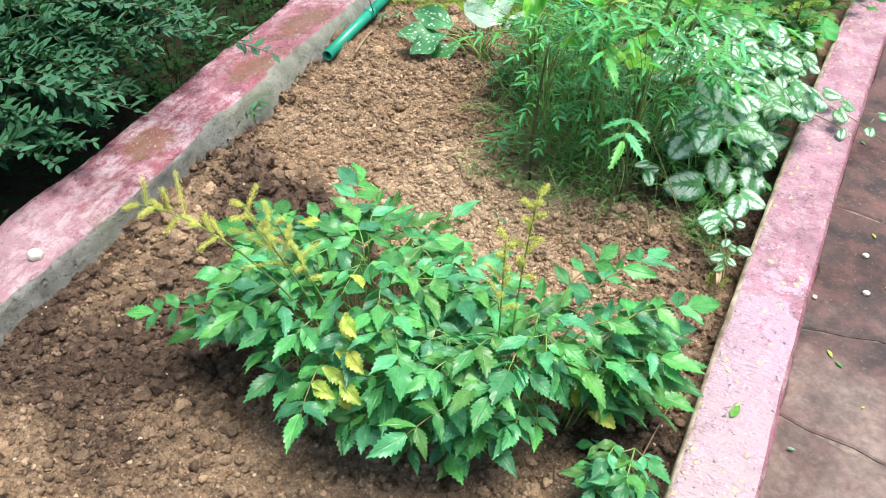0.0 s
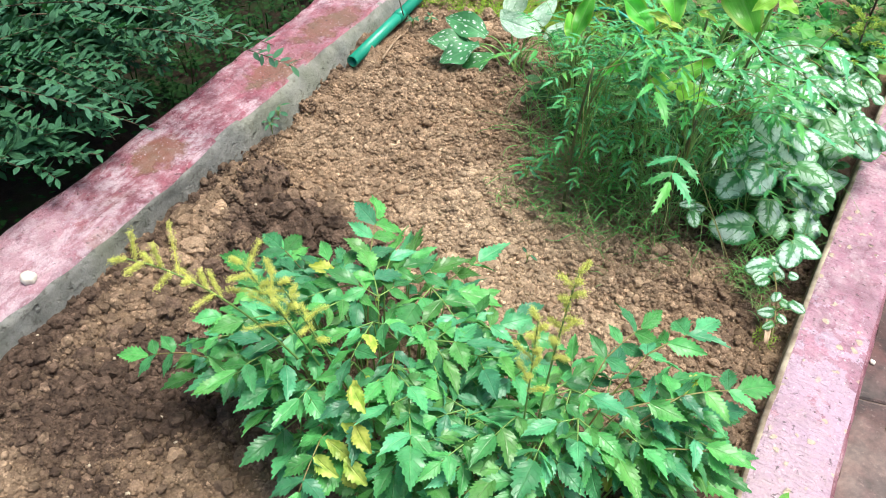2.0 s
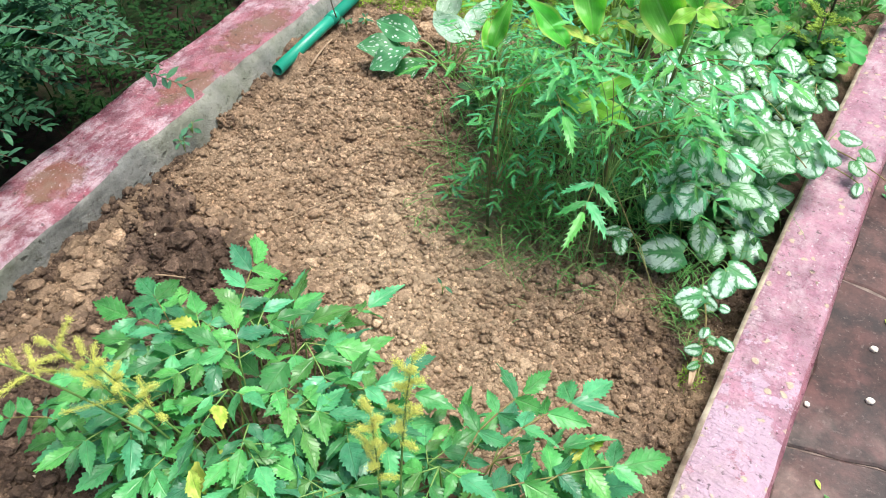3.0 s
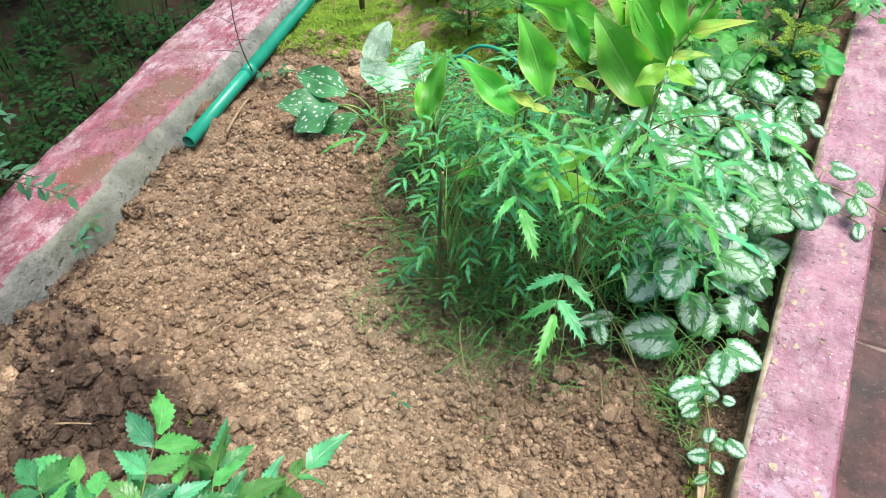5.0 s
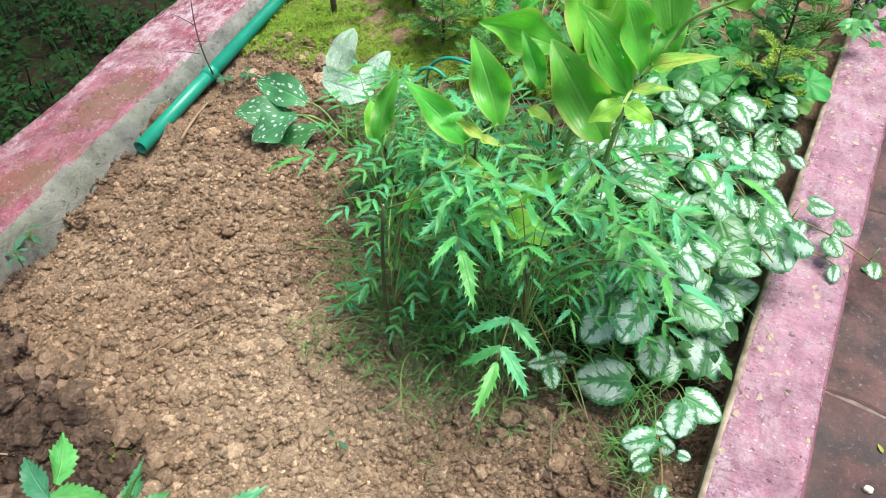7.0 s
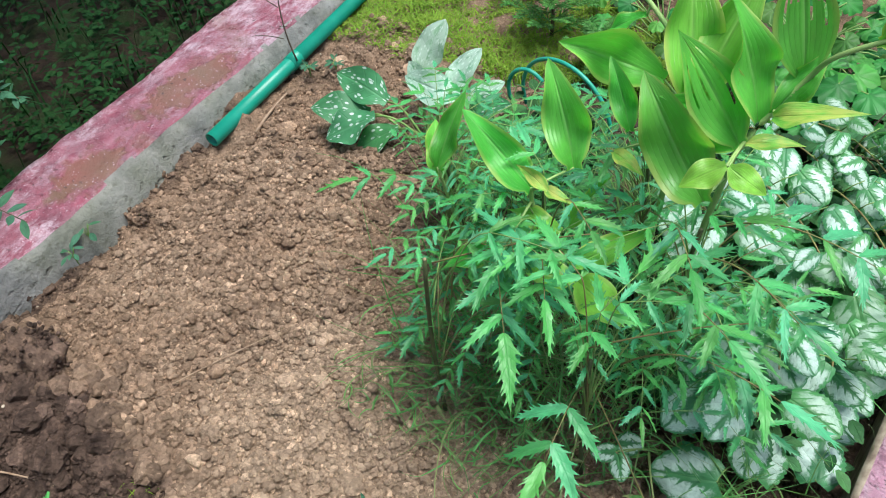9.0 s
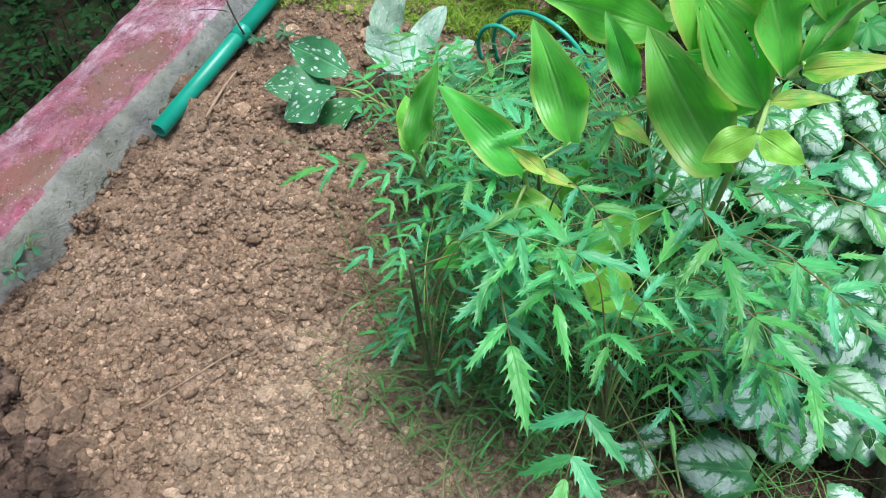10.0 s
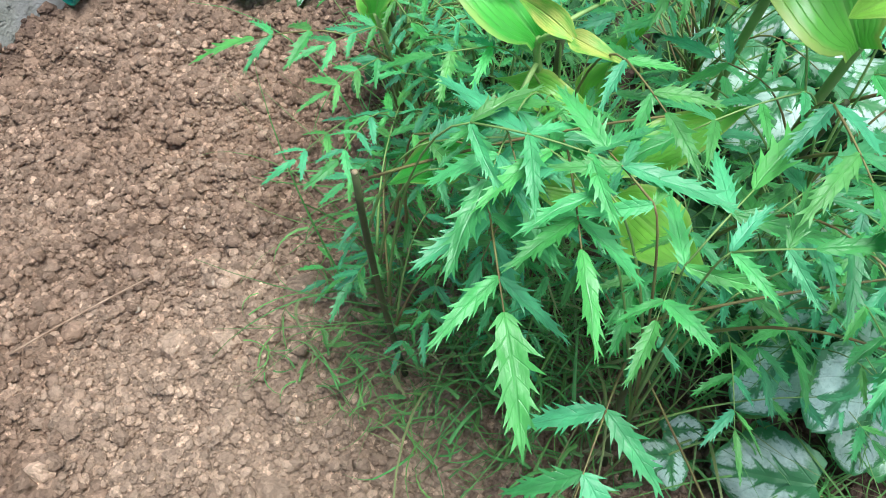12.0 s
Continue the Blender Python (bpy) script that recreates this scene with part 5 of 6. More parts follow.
def nettles():
    label = "variegated yellow archangel with silver-splashed scalloped leaves"
    middle = [([(-0.22, 1.60, 0.02), (-0.12, 1.50, 0.13), (-0.06, 1.42, 0.07)], 4, 0.058),
              ([(-0.10, 1.56, 0.0), (-0.07, 1.48, 0.15), (-0.055, 1.40, 0.14)], 4, 0.060), ([(-0.16, 1.52, 0.0), (-0.12, 1.44, 0.17), (-0.10, 1.37, 0.16)], 4, 0.058),
              ([(-0.20, 1.48, 0.0), (-0.15, 1.38, 0.14), (-0.10, 1.33, 0.13)], 4, 0.058)]
    back = [([(-0.30, 1.75, 0.02), (-0.20, 1.66, 0.15), (-0.10, 1.56, 0.11)], 7, 0.055), ([(-0.22, 1.78, 0.02), (-0.12, 1.70, 0.15), (-0.02, 1.56, 0.12)], 7, 0.052),
            ([(-0.34, 1.68, 0.02), (-0.26, 1.60, 0.14), (-0.20, 1.50, 0.12)], 6, 0.055), ([(-0.12, 1.80, 0.0), (-0.05, 1.70, 0.10), (0.0, 1.50, 0.10)], 6, 0.052),
            ([(-0.38, 1.80, 0.0), (-0.26, 1.80, 0.13), (-0.14, 1.72, 0.10)], 6, 0.052), ([(-0.30, 1.88, 0.0), (-0.18, 1.84, 0.13), (-0.08, 1.74, 0.11)], 6, 0.050),
            ([(-0.16, 1.88, 0.0), (-0.11, 1.80, 0.12), (-0.05, 1.66, 0.10)], 6, 0.050), ([(-0.10, 1.66, 0.0), (-0.06, 1.56, 0.14), (0.01, 1.47, 0.14)], 5, 0.058)]
    over_kerb = [([(-0.10, 1.66, 0.04), (0.03, 1.64, 0.11), (0.18, 1.61, 0.035)], 5, 0.042), ([(-0.06, 1.62, 0.05), (0.03, 1.60, 0.08), (0.10, 1.585, 0.055)], 3, 0.036)]
    front_edge = [([(-0.07, 1.26, 0.02), (-0.035, 1.20, 0.04), (-0.022, 1.09, 0.015)], 6, 0.026)]
    far_edge = [([(-0.06, 1.98, 0.02), (-0.03, 1.88, 0.09), (-0.015, 1.74, 0.06)], 6, 0.036), ([(-0.10, 1.92, 0.02), (-0.06, 1.84, 0.08), (-0.04, 1.70, 0.06)], 5, 0.036)]
    for trails in (middle, back, over_kerb, front_edge, far_edge):
        o = Vector(trails[0][0][0])
        o.z = -0.01
        thing = root("yellow_archangel", o, label, "plant", "variegated ground cover plants")
        for pts, n, size in trails:
            nettle_trail(thing, o, pts, n, size * 0.84, 0.9)
    # the front edge, where each leaf stands apart: foot of the blade, heading and length
    o = Vector((-0.10, 1.42, -0.01))
    thing = root("yellow_archangel", o, label, "plant", "variegated ground cover plants")
    for x, y, z, heading, size in ((-0.155, 1.339, 0.117, -114, 0.065), (-0.111, 1.280, 0.060, -163, 0.075), (-0.077, 1.325, 0.020, 96, 0.059), (-0.025, 1.354, 0.022, 103, 0.066),
                                   (-0.070, 1.430, 0.064, -25, 0.078), (-0.052, 1.473, 0.054, 22, 0.073), (-0.047, 1.459, 0.055, -17, 0.053), (-0.065, 1.488, 0.167, -52, 0.070),
                                   (-0.115, 1.400, 0.165, -43, 0.059), (-0.157, 1.351, 0.236, -59, 0.068), (-0.005, 1.517, 0.152, -52, 0.066), (-0.042, 1.276, 0.056, -84, 0.047),
                                   (-0.042, 1.288, 0.056, -10, 0.054), (-0.061, 1.225, 0.043, -148, 0.045), (-0.205, 1.234, 0.106, -158, 0.028), (-0.214, 1.263, 0.066, 29, 0.030),
                                   (-0.207, 1.249, 0.074, -53, 0.031), (-0.10, 1.345, 0.075, -75, 0.055)):
        foot = Vector((x, y, z)) - o
        a = radians(heading)
        back = foot * 0.6
        back.z = 0.01
        p = Shape()
        p.tube(bezier(back, foot.lerp(back, 0.5) + UP * (0.2 * foot.z + 0.01), foot, 7), 0.0011, 0.0008, 5)
        stalk = part("leaf_stalk", p.mesh("leaf_stalk", [GREENSTALK]), thing)
        way = Vector((math.cos(a), math.sin(a), 0.5 * math.sin(a)))
        part("leaf", R.choice(LAMIUM_LEAVES), stalk, aim(foot, way, jitter((0, -0.45, 0.9), 0.18), size * 0.9, R.uniform(0.95, 1.1)))


nettles()


# ---- Solomon's seal ----
def solomon(stem, leaves):
    """A stem through its points, and leaves as (foot, tip, kind): 0 sound, 1 yellowed, 2 chewed, 3 short and broad, 4 large, 5 pale."""
    o = Vector(stem[0])
    thing = root("solomons_seal", o, "tall Solomon's seal with broad ribbed leaves, partly yellowed and chewed", "plant", "broad-leaved plants")
    s = Shape()
    pts = [Vector(p) - o for p in stem]
    line = []
    for k in range(len(pts) - 1):
        a, b, c, d = pts[max(0, k - 1)], pts[k], pts[k + 1], pts[min(len(pts) - 1, k + 2)]
        for i in range(6):
            t = i / 6
            line.append(0.5 * (2 * b + (c - a) * t + (2 * a - 5 * b + 4 * c - d) * t * t + (3 * b - a - 3 * c + d) * t ** 3))
    s.tube(line + [pts[-1]], 0.0036, 0.0018, 8)
    stalk = part("stem", s.mesh("stem", [SEALSTEM]), thing, label="stout pale green arching stem")
    for foot, tip, kind in leaves:
        a, b = Vector(foot) - o, Vector(tip) - o
        near = min(line, key=lambda p: (p - a).length)
        if (near - a).length > 0.006:
            q = Shape()
            q.tube(bezier(near, near.lerp(a, 0.5) + UP * 0.004, a, 6), 0.0016, 0.0011, 6)
            part("leaf_stalk", q.mesh("leaf_stalk", [SEALSTEM]), stalk)
        way = b - a
        lift = way.length * (0.10 if kind != 3 else 0.0)
        up = jitter((0.12, -0.52, 0.84), 0.24)
        mesh = R.choice((SEAL_LEAVES, SEAL_SICK, SEAL_CHEWED, SEAL_LEAVES, SEAL_LEAVES, SEAL_LIGHT)[kind])
        part("leaf", mesh, thing, aim(a, way + UP * lift, up, way.length * 1.04, R.uniform(0.9, 1.15) if kind in (0, 1, 2) else 1.5 if kind == 3 else 1.2),
             ("", "yellowing leaf with brown blotches", "leaf chewed into slits", "", "large dark green leaf", "pale yellow-green leaf")[kind])


solomon([(-0.225, 1.47, -0.01), (-0.222, 1.43, 0.18), (-0.200, 1.402, 0.349), (-0.191, 1.403, 0.394), (-0.163, 1.430, 0.447), (-0.144, 1.424, 0.482), (-0.10, 1.43, 0.512)],
        [((-0.205, 1.364, 0.350), (-0.268, 1.360, 0.440), 4), ((-0.186, 1.338, 0.422), (-0.212, 1.316, 0.408), 5), ((-0.184, 1.338, 0.422), (-0.154, 1.331, 0.410), 5),
         ((-0.193, 1.396, 0.394), (-0.246, 1.378, 0.491), 2), ((-0.187, 1.412, 0.410), (-0.212, 1.410, 0.515), 0), ((-0.165, 1.437, 0.442), (-0.190, 1.445, 0.545), 2),
         ((-0.173, 1.398, 0.431), (-0.128, 1.374, 0.465), 1), ((-0.190, 1.400, 0.394), (-0.148, 1.414, 0.402), 1), ((-0.211, 1.412, 0.397), (-0.253, 1.384, 0.433), 0),
         ((-0.196, 1.398, 0.390), (-0.226, 1.368, 0.404), 0), ((-0.178, 1.415, 0.420), (-0.152, 1.432, 0.468), 0), ((-0.120, 1.428, 0.497), (-0.072, 1.418, 0.530), 0)])
solomon([(-0.30, 1.50, -0.01), (-0.275, 1.46, 0.22), (-0.246, 1.425, 0.40), (-0.275, 1.445, 0.437), (-0.33, 1.475, 0.462), (-0.40, 1.51, 0.472)],
        [((-0.286, 1.455, 0.388), (-0.371, 1.421, 0.424), 0), ((-0.288, 1.390, 0.375), (-0.314, 1.408, 0.430), 0), ((-0.245, 1.422, 0.400), (-0.222, 1.462, 0.505), 0),
         ((-0.250, 1.422, 0.400), (-0.272, 1.468, 0.508), 0), ((-0.285, 1.450, 0.430), (-0.248, 1.440, 0.444), 3), ((-0.312, 1.462, 0.445), (-0.348, 1.452, 0.425), 0),
         ((-0.300, 1.384, 0.350), (-0.268, 1.372, 0.352), 1)])
solomon([(-0.335, 1.40, -0.01), (-0.34, 1.35, 0.18), (-0.352, 1.328, 0.300), (-0.350, 1.322, 0.332)],
        [((-0.328, 1.362, 0.335), (-0.356, 1.384, 0.423), 0), ((-0.352, 1.326, 0.326), (-0.420, 1.326, 0.388), 0), ((-0.322, 1.302, 0.360), (-0.353, 1.306, 0.376), 1),
         ((-0.326, 1.304, 0.360), (-0.300, 1.294, 0.362), 1), ((-0.354, 1.407, 0.193), (-0.331, 1.435, 0.262), 0), ((-0.300, 1.309, 0.262), (-0.245, 1.346, 0.303), 0),
         ((-0.288, 1.299, 0.258), (-0.230, 1.267, 0.272), 5), ((-0.290, 1.299, 0.260), (-0.328, 1.276, 0.268), 5), ((-0.348, 1.270, 0.300), (-0.392, 1.232, 0.290), 0),
         ((-0.318, 1.320, 0.290), (-0.372, 1.318, 0.300), 0)])
solomon([(-0.487, 1.41, -0.01), (-0.490, 1.385, 0.14), (-0.491, 1.361, 0.262)],
        [((-0.491, 1.361, 0.262), (-0.481, 1.393, 0.336), 0), ((-0.491, 1.366, 0.245), (-0.520, 1.395, 0.288), 0)])


# ---- lungwort ----
def lungwort():
    o = Vector((-0.70, 1.60, -0.01))
    thing = root("lungwort", o, "lungwort with white-spotted dark green leaves at the soil edge", "plant")
    for a, b, length, up in [((-0.775, 1.603, 0.07), (-0.865, 1.602, 0.10), 0.105, (0.1, -0.5, 0.85)), ((-0.80, 1.585, 0.05), (-0.905, 1.536, 0.062), 0.10, (0, -0.3, 0.95)),
                             ((-0.775, 1.57, 0.065), (-0.865, 1.505, 0.020), 0.095, (-0.35, -0.35, 0.85)), ((-0.745, 1.585, 0.04), (-0.828, 1.52, 0.012), 0.085, (-0.2, -0.4, 0.9)),
                             ((-0.752, 1.665, 0.09), (-0.745, 1.715, 0.160), 0.088, (0.15, -0.7, 0.7)), ((-0.690, 1.650, 0.09), (-0.664, 1.690, 0.140), 0.080, (0.3, -0.7, 0.7)), ((-0.715, 1.640, 0.075), (-0.775, 1.655, 0.105), 0.070, (0.1, -0.6, 0.8)), ((-0.66, 1.655, 0.07), (-0.615, 1.68, 0.11), 0.070, (0.2, -0.6, 0.8)),
                             ((-0.665, 1.641, 0.09), (-0.745, 1.625, 0.10), 0.095, (0, -0.5, 0.85)), ((-0.64, 1.63, 0.08), (-0.58, 1.60, 0.13), 0.09, (0, -0.7, 0.7))]:
        a, b = Vector(a) - o, Vector(b) - o
        s = Shape()
        s.tube(bezier((R.uniform(-0.02, 0.02), R.uniform(-0.02, 0.02), 0.0), (a.x * 0.5, a.y * 0.5, a.z * 1.1 + 0.01), a, 7), 0.0022, 0.0015, 6)
        part("leaf_stalk", s.mesh("leaf_stalk", [GREENSTALK]), thing)
        part("leaf", R.choice(FROST_LEAVES if a.y > 0.035 else LUNG_LEAVES), thing, aim(a, b - a + UP * 0.008, up, length))


lungwort()


# ---- shrub beyond the kerb ----
def shrub_branch(thing, pts, leaf_size, separate, count):
    path = bezier(*pts, 24)
    s = Shape()
    s.tube(path, 0.0019, 0.0007, 6)
    branch = part("branch", s.mesh("branch", [BARK]), thing)
    mass = Shape()
    for k in range(count):
        t = 0.22 + 0.78 * k / count
        i = min(22, int(t * 23))
        at = path[i].lerp(path[i + 1], t * 23 - i)
        axis = (path[i + 1] - path[i]).normalized()
        across = axis.cross(UP).normalized()
        sgn = 1 if k % 2 else -1
        way = (axis * R.uniform(0.2, 0.9) + across * sgn * R.uniform(0.2, 0.9) + UP * R.uniform(-0.2, 0.9)).normalized()
        m = aim(at, way, (UP - way * 0.2 + jitter((0, 0, 0), 0.4)), leaf_size * R.uniform(0.75, 1.2) * (1.1 - 0.35 * t))
        if separate:
            part("leaf", R.choice(SHRUB_LEAVES), branch, m)
        else:
            mass.copy_in(R.choice(SHRUB_SHAPES), m)
    if mass.v:
        tagged(part("foliage", mass.mesh("foliage", [SHRUB_J]), branch), kind="stuff")


def shrub():
    o = Vector((-1.85, 0.72, -0.08))
    thing = root("arching_shrub", o, "dense dark green shrub with small narrow leaves arching over the kerb", "shrub")
    # front branches that reach over the kerb
    fronts = [((-1.62, 0.60, 0.20), (-1.25, 0.72, 0.34), (-0.975, 0.835, 0.215)), ((-1.55, 0.84, 0.22), (-1.22, 0.96, 0.38), (-0.91, 1.065, 0.270)),
              ((-1.50, 0.95, 0.14), (-1.20, 1.03, 0.30), (-0.885, 1.085, 0.225)), ((-1.60, 0.55, 0.16), (-1.36, 0.62, 0.26), (-1.13, 0.70, 0.17)),
              ((-1.65, 0.78, 0.16), (-1.35, 0.86, 0.30), (-1.08, 0.88, 0.20)), ((-1.55, 1.05, 0.16), (-1.30, 1.10, 0.28), (-1.10, 1.12, 0.22)),
              ((-1.60, 1.10, 0.14), (-1.40, 1.20, 0.24), (-1.235, 1.29, 0.12))]
    for pts in fronts:
        pts = [Vector(p) - o for p in pts]
        lead = Shape()
        lead.tube(bezier((R.uniform(-0.05, 0.05), R.uniform(-0.05, 0.05), 0), pts[0] * 0.5 + UP * 0.02, pts[0], 8), 0.0034, 0.0019, 6)
        part("limb", lead.mesh("limb", [BARK]), thing)
        shrub_branch(thing, pts, 0.033, True, 72)
    rr = random.Random(12)
    for k in range(380):
        x, y = rr.uniform(-2.2, -1.18), rr.uniform(0.62, 1.55)
        z = rr.uniform(0.06, 0.27) * (1 if x < -1.35 else 0.85)
        if y > 1.12 and x > -1.95:
            continue
        turn = rr.gauss(0.35, 0.75)
        length = rr.uniform(0.22, 0.45)
        start = Vector((min(x - length * math.cos(turn), -1.34), y - length * math.sin(turn), max(0.02, z - rr.uniform(-0.02, 0.14))))
        pts = [start - o, ((start + Vector((x, y, z))) / 2 + Vector((0, 0, rr.uniform(0.02, 0.10)))) - o, Vector((x + rr.uniform(-0.05, 0.1), y, z)) - o]
        if pts[2].x + o.x > -1.10:
            continue
        shrub_branch(thing, pts, 0.031, False, 60)
    for k in range(90):
        x, y = rr.uniform(-1.42, -1.13), rr.uniform(0.74, 1.20)
        z = rr.uniform(0.10, 0.25)
        turn, length = rr.gauss(0.30, 0.35), rr.uniform(0.22, 0.38)
        start = Vector((x - length * math.cos(turn), y - length * math.sin(turn), z - rr.uniform(-0.02, 0.05)))
        end = Vector((x, y, z - 0.03))
        shrub_branch(thing, [start - o, (start + end) / 2 + UP * rr.uniform(0.04, 0.09) - o, end - o], 0.031, False, 60)


shrub()


# ---- unseen tree, added so that its crown shades the ground beyond the kerb ----
def shade_tree():
    o = Vector((-2.75, 0.75, -0.08))
    thing = root("shade_tree", o, "unseen leafy tree added to shade the ground beyond the kerb", "tree")
    s = Shape()
    s.tube([(0, 0, 0), (0.03, 0.02, 0.6), (0.0, 0.08, 1.3), (0.05, 0.15, 2.4)], 0.07, 0.025, 12)
    part("trunk", s.mesh("trunk", [BARK]), thing)
    rr = random.Random(31)
    for k in range(40):
        a = radians(rr.uniform(-75, 105))
        reach = rr.uniform(0.6, 1.55)
        z = rr.uniform(1.35, 2.3)
        end = Vector((min(reach * math.cos(a) * 1.15, 1.82), reach * math.sin(a) * 1.7 + 0.4, z))
        path = bezier((0, 0.08, rr.uniform(1.1, 1.7)), (end.x * 0.5, end.y * 0.5, z + 0.1), end, 12)
        b = Shape()
        b.tube(path, 0.016, 0.004, 6)
        limb = part("limb", b.mesh("limb", [BARK]), thing)
        crown = Shape()
        for _ in range(500):
            p = path[rr.randrange(3, 12)] + Vector((rr.gauss(0, 0.14), rr.gauss(0, 0.16), rr.gauss(0, 0.07)))
            p.z = max(p.z, 1.12)
            w = rr.uniform(0, 6.283)
            crown.copy_in(rr.choice(WEED_SHAPES), aim(p, (math.cos(w), math.sin(w), rr.uniform(-0.6, 0.2)), UP + jitter((0, 0, 0), 0.4), rr.uniform(0.06, 0.10)))
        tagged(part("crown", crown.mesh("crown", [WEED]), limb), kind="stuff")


shade_tree()


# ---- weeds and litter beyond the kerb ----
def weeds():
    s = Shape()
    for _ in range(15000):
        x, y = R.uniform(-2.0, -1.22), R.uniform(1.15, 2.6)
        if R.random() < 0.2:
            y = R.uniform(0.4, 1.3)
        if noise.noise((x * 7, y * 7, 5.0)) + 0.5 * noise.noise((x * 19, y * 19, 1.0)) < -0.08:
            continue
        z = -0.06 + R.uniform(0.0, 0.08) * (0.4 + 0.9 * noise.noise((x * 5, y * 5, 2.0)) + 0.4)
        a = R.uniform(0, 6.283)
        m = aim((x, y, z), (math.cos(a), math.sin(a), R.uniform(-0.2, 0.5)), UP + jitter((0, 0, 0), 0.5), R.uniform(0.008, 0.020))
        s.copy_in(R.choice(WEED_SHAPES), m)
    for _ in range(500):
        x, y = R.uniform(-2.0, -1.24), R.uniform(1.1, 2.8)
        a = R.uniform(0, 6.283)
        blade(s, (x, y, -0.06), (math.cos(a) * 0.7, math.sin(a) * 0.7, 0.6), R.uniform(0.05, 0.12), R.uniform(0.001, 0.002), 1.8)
    tagged(new("weeds", s.mesh("weeds", [WEED])), "low weeds on earth beyond the kerb, green darkened for shade", "weeds", kind="stuff")


weeds()


# ---- moss patch and far plants ----
def moss():
    s = Shape()
    n = 56000
    xs, ys = NP.uniform(-1.10, -0.03, n), NP.uniform(1.66, 2.45, n)
    zs = soil_height(xs, ys)
    thick = value_noise(xs, ys, 0.07, 5) + 0.5 * value_noise(xs, ys, 0.025, 6)
    front = 1.73 + 0.25 * np.clip(xs + 1.0, 0, 1) + 0.05 * value_noise(xs, ys, 0.04, 7)
    keep = (ys > front) & (thick > np.where(xs > -0.62, 0.72, 0.28)) & ~((xs > -0.40) & (ys > 1.86))
    for x, y, z, k in zip(xs[keep], ys[keep], zs[keep], thick[keep]):
        a = R.uniform(0, 6.283)
        blade(s, (x, y, z), (math.cos(a), math.sin(a), R.uniform(0.5, 1.6)), R.uniform(0.010, 0.022) * (0.5 + k), R.uniform(0.0008, 0.0016), 1.2, 2)
    for cx, cy, n, r in ((-0.676, 0.969, 160, 0.022), (-0.03, 1.10, 60, 0.02), (-0.05, 0.80, 60, 0.02), (-0.10, 1.72, 700, 0.07)):
        for _ in range(n):
            a = R.uniform(0, 6.283)
            blade(s, (cx + R.gauss(0, r * 0.5), cy + R.gauss(0, r * 0.5), 0.004), (math.cos(a), math.sin(a), R.uniform(0.3, 1.2)), R.uniform(0.006, 0.016), 0.0007, 1.2, 3)
    tagged(new("moss", s.mesh("moss", [MOSS])), "yellow-green moss carpet on the far bed", "moss", kind="stuff")


moss()


def round_leaf_plant(at, n, r, size, label, h=0.09):
    o = Vector(at)
    thing = root("round_leaf_plant", o, label, "plant", "round-leaved plants behind the bed")
    for k in range(n):
        a = k * 2.4
        q = math.sqrt((k + 0.5) / n) * r
        foot = Vector((math.cos(a) * q, math.sin(a) * q, h * (1 - 0.5 * (q / r) ** 2) * R.uniform(0.8, 1.15)))
        s = Shape()
        s.tube(bezier((0, 0, 0), (foot.x * 0.4, foot.y * 0.4, foot.z), foot, 6), 0.0017, 0.0012, 5)
        part("leaf_stalk", s.mesh("leaf_stalk", [GREENSTALK]), thing)
        way = Vector((math.cos(a), math.sin(a) - 0.5, R.uniform(-0.5, 0.0)))
        part("leaf", R.choice(GEUM_LEAVES), thing, aim(foot, way, UP + jitter((0, -0.5, 0), 0.35), size * R.uniform(0.7, 1.15)))


for at, n, r, size in (((-0.50, 2.02, -0.01), 24, 0.14, 0.048), ((-0.28, 2.08, -0.01), 26, 0.15, 0.047), ((-0.12, 2.08, -0.01), 26, 0.14, 0.046), ((0.0, 2.30, -0.01), 22, 0.14, 0.047),
                       ((-0.33, 1.95, -0.01), 20, 0.10, 0.060), ((-0.20, 1.965, -0.01), 24, 0.11, 0.062), ((-0.09, 2.02, -0.01), 20, 0.09, 0.055),
                       ((-0.64, 2.22, -0.01), 24, 0.15, 0.047), ((-0.38, 2.28, -0.01), 26, 0.16, 0.047), ((-0.18, 2.34, -0.01), 24, 0.16, 0.047)):
    round_leaf_plant(at, n, r, size, "low clump of dark green round scalloped leaves", 0.10)
round_leaf_plant((-0.015, 2.01, -0.01), 3, 0.03, 0.090, "single clump of broad scalloped mid-green leaves beside kerb", 0.09)


